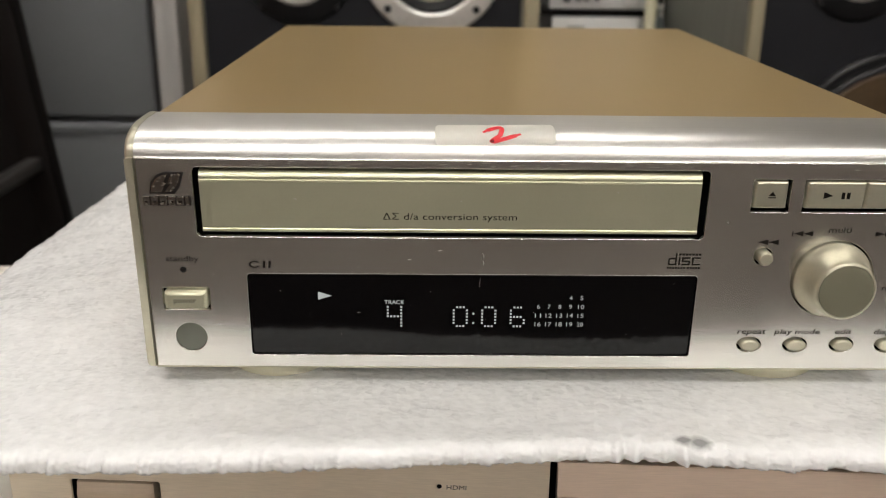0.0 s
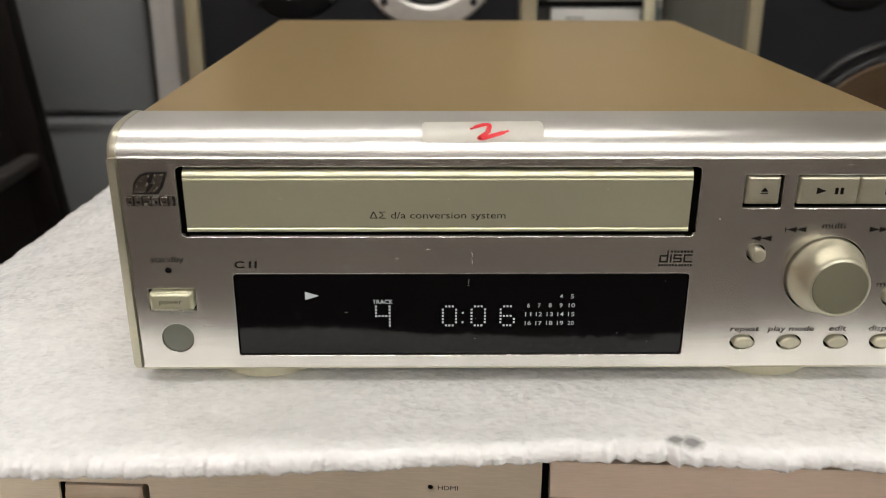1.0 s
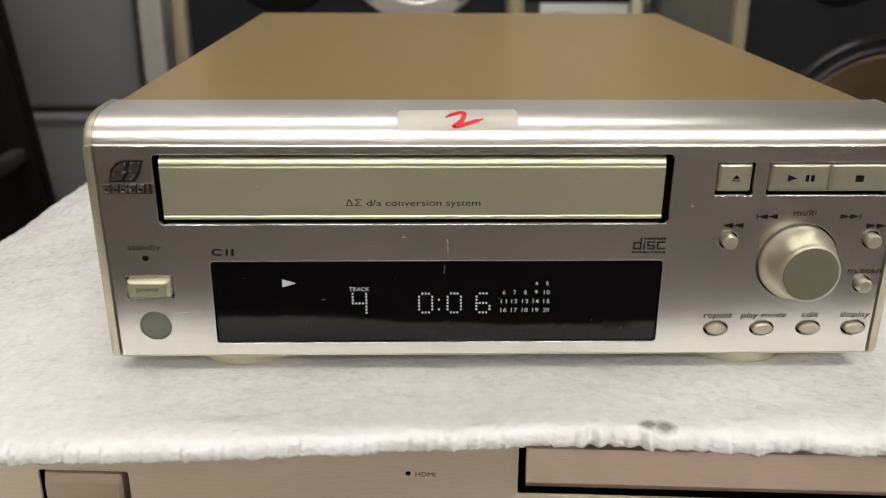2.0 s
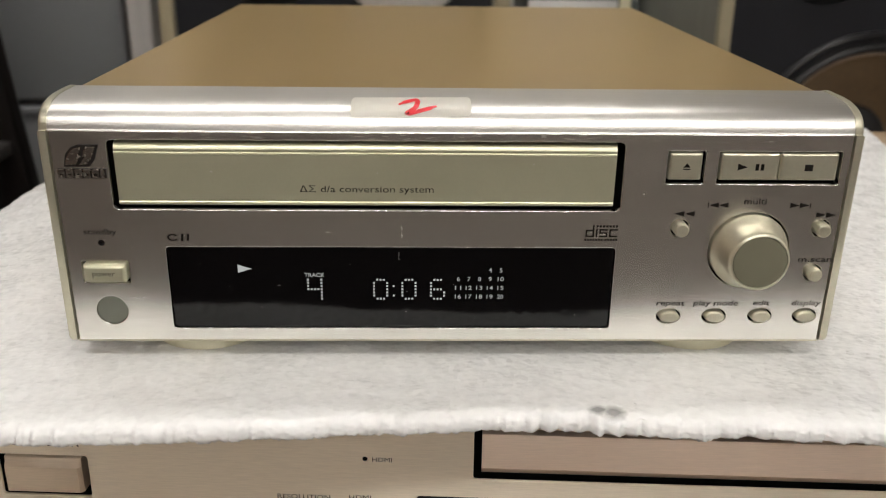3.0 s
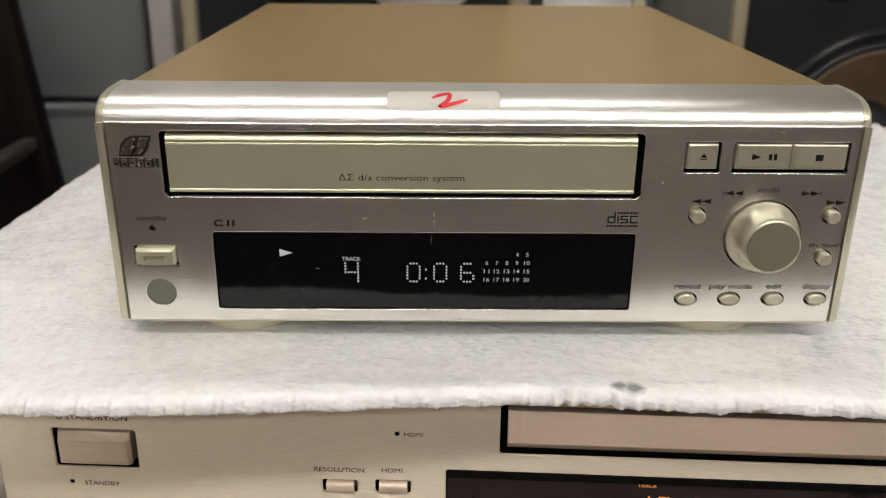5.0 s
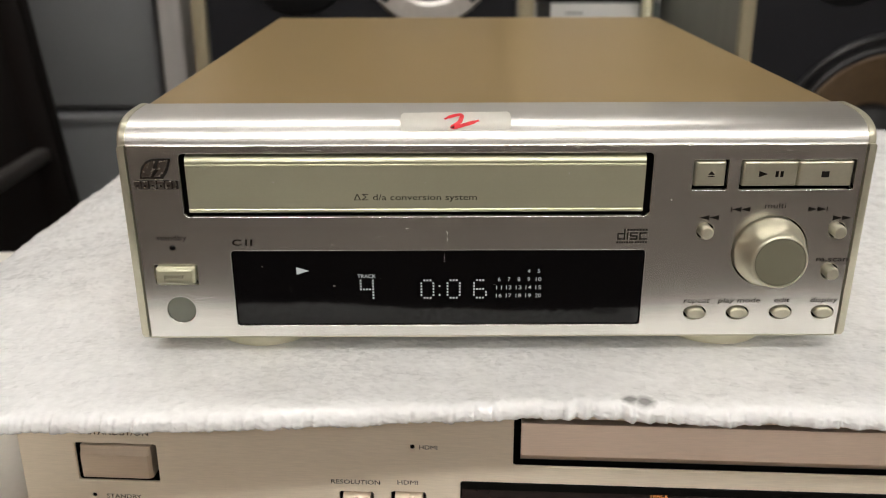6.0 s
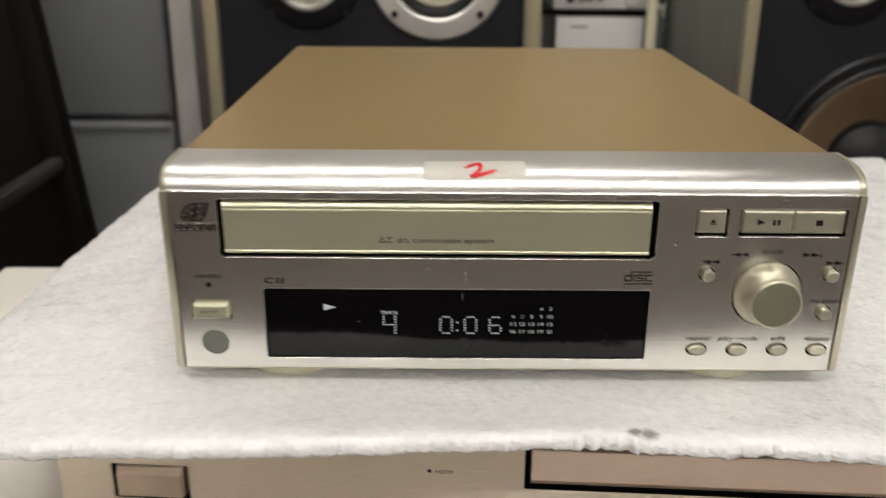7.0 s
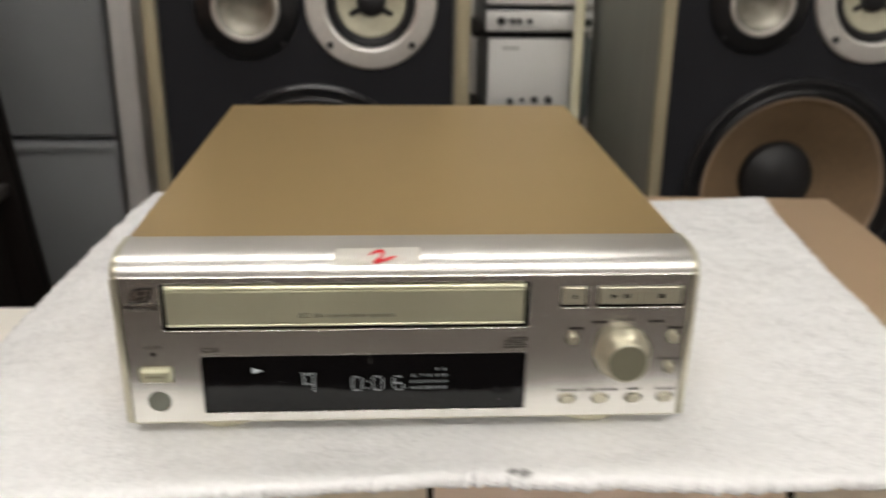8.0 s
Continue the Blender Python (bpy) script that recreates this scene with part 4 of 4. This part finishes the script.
for body, q0, q1, v, h in (("STANDBY/ON", -0.1058, -0.0857, -0.0305, 0.0019), ("STANDBY", -0.1024, -0.0907, -0.0547, 0.0016), ("RESOLUTION", -0.0267, -0.0107, -0.0463, 0.0016),
                           ("HDMI", -0.0050, 0.0016, -0.0459, 0.0016), ("HDMI", 0.0022, 0.0080, -0.0325, 0.0015), ("DIMMER", -0.0238, -0.0140, -0.0613, 0.0015),
                           ("DISPLAY", -0.0068, 0.0040, -0.0607, 0.0015), ("DIGITAL", -0.0838, -0.0738, -0.0645, 0.0015)):
    link("lettering", text_mesh(body, q0, q1, v, h, DVD, 0.00005), M_DULL, dpan)
link("lettering", text_mesh("TOP MENU", 0.1390, 0.1500, -0.0480, 0.0012, DVD, -0.0006), M_DULL, dwin)
bm = bmesh.new()
for k in range(28):
    t0, t1 = radians(120 + 300 * k / 28), radians(120 + 300 * (k + 1) / 28)
    tri(bm, [(-0.1078 + r * math.cos(t), -0.0296 + r * math.sin(t)) for r, t in ((0.0010, t0), (0.0010, t1), (0.0007, t1), (0.0007, t0))], 0.00005, DVD)
tri(bm, ((-0.10795, -0.0297), (-0.10765, -0.0297), (-0.10765, -0.0283), (-0.10795, -0.0283)), 0.00006, DVD)
part("power_mark", bm, M_DULL, dpan)
for p0, p1, q0, q1 in ((-0.1045, -0.1023, -0.0662, -0.0640), (-0.1020, -0.1000, -0.0662, -0.0640), (-0.0640, -0.0612, -0.0662, -0.0640), (-0.0995, -0.0880, -0.0646, -0.0641)):
    bm = bmesh.new()
    tri(bm, ((p0, q0), (p1, q0), (p1, q1), (p0, q1)), 0.00005, DVD)
    part("format_mark", bm, M_DULL, dpan)
part("menu_knob", lathe_bm([(0.0052, -0.002), (0.0052, 0.0030), (0.0046, 0.0038), (0.0, 0.0040)], DVD.to_3x3() @ Vector((0, 0, 1)), DVD @ Vector((0.1475, -0.0550, 0)), 40), M_BLACK, dvd, "small black menu knob")
for u in (-0.09, 0.28):
    for w in (-0.04, -0.255):
        p = DVD @ Vector((u, TABLE, w))
        part("foot", lathe_bm([(0.020, 0.0), (0.022, 0.003), (0.022, 0.0112)], (0, 0, 1), p, 32), M_BLACK, dvd)

# ---- loudspeakers ----
SW, SD = 0.380, 0.375
SK = 0.837


def driver(prof, cx, f, cz, n=64):
    return lathe_bm([(r * SK, w * SK) for r, w in prof], (0, -1, 0), (cx, f, cz), n)


def loudspeaker(x0, f, zr):
    """Its left edge at x0, the baffle at f, the middle driver's centre at height zr."""
    zb, zt = zr - 0.42, zr + 0.235
    y0 = f - 0.010
    e = empty("loudspeaker", (x0 + SW / 2, f + SD / 2, zb))
    tagged(e, "large three-way loudspeaker with a black baffle and brown cone", "loudspeaker", "loudspeakers by the wall")
    t = 0.021
    for nm, q in (("side_panel", (x0, x0 + t)), ("side_panel", (x0 + SW - t, x0 + SW))):
        part(nm, box_bm(q[0], q[1] - (0.0055 if q[0] == x0 else 0.0), y0 + 0.010, f + SD, zb, zt, 0.002), M_SIDE, e)
        part("frame_strip", box_bm(q[0] + (0.0 if q[0] == x0 else 0.002), q[1] - (0.0055 if q[0] == x0 else 0.002), y0 - 0.004, y0 + 0.0098, zb, zt, 0.003), M_FRAME, e, "champagne edge strip")
    part("top_panel", box_bm(x0 + t + 0.0005, x0 + SW - t - 0.0005, y0 - 0.004, f + SD, zt - t, zt, 0.002), M_FRAME, e)
    part("bottom_panel", box_bm(x0 + t + 0.0005, x0 + SW - t - 0.0005, y0 - 0.004, f + SD, zb, zb + t, 0.002), M_FRAME, e)
    part("back_panel", box_bm(x0 + t + 0.0005, x0 + SW - t - 0.0005, f + SD - t, f + SD - 0.001, zb + t + 0.0005, zt - t - 0.0005), M_SIDE, e)
    wx, wz = x0 + SW / 2, zr - 0.2377
    mx, tx, tz = x0 + 0.262, x0 + 0.118, zr - 0.006
    up = Matrix(((1, 0, 0, 0), (0, 0, -1, f), (0, 1, 0, 0), (0, 0, 0, 1)))
    link("baffle", plate(rrect(x0 + t - 0.005, zb + t + 0.0005, x0 + SW - t - 0.0005, zt - t - 0.0005, 0.001),
                         [oval(wx, wz, 0.158 * SK, n=96), oval(mx, zr, 0.075 * SK, n=64)], -0.018, 0.0, up), M_BAFFLE, e)
    # middle driver
    ring = part("midrange_ring", driver([(0.0918, -0.001), (0.0918, 0.005), (0.089, 0.008), (0.067, 0.009), (0.063, 0.006), (0.062, -0.002)], mx, f, zr), M_RING, e, "cast silver metal ring")
    for k in range(4):
        a = math.pi / 4 + k * math.pi / 2
        part("bolt", driver([(0.0048, 0.0), (0.0048, 0.003), (0.0028, 0.0032), (0.0026, 0.0015), (0.0, 0.0015)], mx + 0.081 * SK * math.cos(a), f - 0.0072, zr + 0.081 * SK * math.sin(a), 16), M_RUBBER, ring)
    part("midrange_surround", driver([(0.0622, -0.0005), (0.0595, 0.004), (0.057, 0.005), (0.0545, 0.003), (0.0525, 0.0035), (0.050, 0.001), (0.048, -0.004)], mx, f, zr), M_RUBBER, e)
    part("midrange_cone", driver([(0.0485, -0.0035), (0.047, -0.002), (0.042, -0.003), (0.030, -0.009), (0.020, -0.0125)], mx, f, zr), M_CREAM, e, "cream-coloured middle cone")
    part("midrange_cap", driver([(0.0205, -0.0115), (0.018, -0.004), (0.010, 0.001), (0.0, 0.002)], mx, f, zr, 48), M_RUBBER, e)
    for k in range(3):
        a = math.pi / 2 + k * math.tau / 3
        bm = box_bm(-0.0035, 0.0035, -0.0012, 0.0012, 0.014, 0.040, 0.0008)
        bm.transform(Matrix.Translation((mx, f + 0.0015, zr)) @ Matrix.Rotation(a - math.pi / 2, 4, "Y") @ Matrix.Rotation(radians(-10), 4, "X") @ Matrix.Scale(SK, 4))
        part("spider_arm", bm, M_RUBBER, ring)
    # tweeter
    part("tweeter_flange", driver([(0.073, -0.001), (0.072, 0.003), (0.068, 0.007), (0.060, 0.010), (0.052, 0.015), (0.0475, 0.016), (0.0463, 0.006)], tx, f, tz), M_GLOSS, e, "glossy black flange")
    part("tweeter_rim", driver([(0.0466, 0.005), (0.0460, 0.017), (0.0425, 0.018), (0.0395, 0.012)], tx, f, tz), M_RING, e, "silver tweeter rim")
    part("tweeter_lens", driver([(0.0397, 0.011), (0.034, 0.006), (0.022, 0.003), (0.0, 0.0015)], tx, f, tz), M_LENS, e, "mottled silver tweeter lens")
    for k in range(4):
        a = math.pi / 4 + k * math.pi / 2
        part("bolt", driver([(0.0045, 0.0), (0.0045, 0.002), (0.0, 0.0025)], tx + 0.068 * SK * math.cos(a), f - 0.0045, tz + 0.068 * SK * math.sin(a), 16), M_RUBBER, e)
    # woofer
    part("woofer_ring", driver([(0.170, -0.001), (0.170, 0.006), (0.167, 0.009), (0.162, 0.009), (0.159, 0.006), (0.156, 0.006), (0.156, 0.009), (0.154, 0.008), (0.153, 0.003)], wx, f, wz, 96), M_GLOSS, e)
    part("woofer_surround", driver([(0.1545, 0.002), (0.152, 0.008), (0.150, 0.009), (0.1475, 0.004), (0.1455, 0.0065), (0.1435, 0.006), (0.1415, 0.000)], wx, f, wz, 96), M_GLOSS, e)
    rise = [(0.1415, 0.001), (0.132, -0.006)] + [(0.132 - 0.0155 * k / 6, -0.006 - 0.0125 * k / 6 + 0.0009 * (k % 2)) for k in range(1, 31)]
    rise = [p for p in rise if p[0] > 0.056] + [(0.054, -0.070)]
    cone = part("woofer_cone", driver(rise, wx, f, wz, 96), M_CONE, e, "brown paper woofer cone", angle=60)
    part("cone_rim", driver([(0.1428, 0.000), (0.1420, 0.0045), (0.1385, 0.0035), (0.1380, -0.0002)], wx, f, wz, 96), M_CONE_RIM, cone, "paler glued rim")
    part("woofer_cap", driver([(0.061, -0.064), (0.056, -0.052), (0.040, -0.042), (0.020, -0.036), (0.0, -0.035)], wx, f, wz), M_RUBBER, e, "black dust cap")
    return e


sp = loudspeaker(-0.290, 0.80, 0.088)
sp2 = copy_thing(sp, Matrix.Translation((0.317 + SW / 2, 0.80 + SD / 2, 0.0975 - 0.42)))
for s_ in (sp, sp2):
    x, y, z = s_.location
    solid("speaker_stand", box_bm(x - 0.17, x + 0.17, y - 0.15, y + 0.17, FLOOR, z, 0.004), M_RACK, "plain dark wooden stand under a loudspeaker", "stand", "", "loudspeaker stands")

# ---- hi-fi stack between the loudspeakers ----
def hifi_unit(x0, x1, y, z0, z1, knobs, mat, label):
    e = empty("hifi_unit", ((x0 + x1) / 2, y + 0.1, z0))
    tagged(e, label, "hi-fi unit", "stacked hi-fi units")
    part("case", box_bm(x0 + 0.002, x1 - 0.002, y + 0.006, y + 0.22, z0, z1, 0.002), M_TEAL, e)
    part("faceplate", box_bm(x0, x1, y, y + 0.0058, z0 + 0.002, z1 - 0.001, 0.0015), mat, e)
    for kx, kz, r in knobs:
        part("knob", lathe_bm([(r, 0.0), (r, 0.008), (r * 0.85, 0.010), (0.0, 0.010)], (0, -1, 0), (x0 + kx, y, z0 + kz), 24), M_RUBBER if r < 0.006 else M_SILVER, e)
    part("mark", box_bm(x0 + 0.022, x0 + 0.048, y - 0.0006, y - 0.0001, z1 - 0.0165, z1 - 0.0140), M_SIDE, e)
    return e


HY = 1.15
hifi_unit(0.1485, 0.2805, HY, -0.125, 0.003, [(0.0366, 0.029, 0.0052), (0.0557, 0.031, 0.0036), (0.0757, 0.032, 0.0055), (0.0986, 0.031, 0.0058)], M_SILVER, "plain silver hi-fi unit with a row of small buttons")
hifi_unit(0.285, 0.312, HY, -0.125, 0.003, [(0.012, 0.07, 0.004)], M_TEAL, "dull grey hi-fi unit in a stack")
hifi_unit(0.1435, 0.312, HY, 0.012, 0.046, [(0.0236, 0.0175, 0.0058), (0.0413, 0.0175, 0.004), (0.052, 0.0175, 0.004), (0.068, 0.0175, 0.004), (0.1168, 0.0165, 0.011), (0.160, 0.016, 0.0055)], M_SILVER, "silver hi-fi unit with knobs on a stack")
hifi_unit(0.1435, 0.312, HY, 0.052, 0.135, [(0.165, 0.03, 0.008)], M_SILVER, "silver hi-fi unit on top of a stack")
shelf = empty("hifi_shelf", (0.245, HY + 0.12, FLOOR))
tagged(shelf, "dark wooden shelf carrying the stacked hi-fi units", "shelf")
part("board", box_bm(0.125, 0.305, HY - 0.002, HY + 0.2205, -0.145, -0.125, 0.002), M_RACK, shelf)
part("board", box_bm(0.125, 0.305, HY + 0.004, HY + 0.2205, 0.0035, 0.0118, 0.001), M_RACK, shelf)
for x in (0.115, 0.2955):
    part("upright", box_bm(x, x + 0.0095, HY + 0.221, HY + 0.24, FLOOR, 0.30, 0.001), M_RACK, shelf)
pole = solid("pole", lathe_bm([(0.0, FLOOR), (0.0084, FLOOR), (0.0084, CEIL - 0.002), (0.0, CEIL - 0.002)], (0, 0, 1), (0.2805, 1.10, 0), 24), M_POLE, "cream painted upright pole before the hi-fi stack", "pole")

# ---- grey cabinet, aluminium panel, dark rack ----
gc = empty("steel_cabinet", (-0.55, 1.25, FLOOR))
tagged(gc, "dark grey steel drawer cabinet against the wall", "cabinet")
CX0, CX1, CY = -0.80, -0.4105, 1.06
part("body", box_bm(CX0, CX1 - 0.012, CY + 0.02, CY + 0.45, FLOOR, 0.70, 0.004), M_STEEL, gc)
for z0, z1 in ((-0.138 + 0.004, 0.30), (-0.375, -0.138 - 0.004), (0.305, 0.695)):
    dr = part("drawer", box_bm(CX0 + 0.004, CX1 - 0.004, CY, CY + 0.0198, z0, z1, 0.005, 3), M_STEEL, gc)
    part("lip", box_bm(CX0 + 0.01, CX1 - 0.010, CY - 0.004, CY - 0.0005, z1 - 0.012, z1 - 0.003, 0.0015), M_STEEL, dr)
part("plinth_strip", box_bm(CX0, CX1, CY + 0.002, CY + 0.0198, -0.398, -0.380, 0.002), M_WOOD, gc, "orange wooden strip")
al = empty("aluminium_panel", (-0.3755, 1.22, FLOOR))
tagged(al, "weathered aluminium panel standing between cabinet and loudspeaker", "panel")
part("sheet", box_bm(-0.388, -0.3650, 1.030, 1.42, FLOOR, 0.75, 0.002), M_ALU, al)
part("edge_profile", box_bm(-0.3955, -0.3625, 1.016, 1.0296, FLOOR, 0.75, 0.005, 4), M_ALU, al)

rk = empty("wooden_rack", (-0.62, 0.75, FLOOR))
tagged(rk, "dark stained open wooden rack with slanting uprights", "rack")


def slanted(x_top, x_bot, w, y0, y1, z_top, z_bot):
    bm = box_bm(-0.5, 0.5, y0, y1, 0, 1)
    for v in bm.verts:
        k = v.co.z
        x = x_bot + (x_top - x_bot) * k + (0 if v.co.x > 0 else -w)
        v.co.x, v.co.z = x, z_bot + (z_top - z_bot) * k
    bmesh.ops.bevel(bm, geom=bm.edges[:], offset=0.003, segments=2, profile=0.5, affect="EDGES")
    return bm


part("upright", slanted(-0.526, -0.4097, 0.030, 0.80, 0.83, 0.40, FLOOR), M_RACK, rk)
part("upright", box_bm(-0.492, -0.468, 0.33, 0.36, FLOOR, -0.1445, 0.003), M_RACK, rk)
part("rail", box_bm(-0.489, -0.471, 0.32, 0.7995, -0.144, -0.128, 0.004, 3), M_RAIL, rk, "worn dark wooden rail")
part("back_board", slanted(-0.5565, -0.4402, 0.50, 0.805, 0.825, 0.40, FLOOR), M_RACK, rk)
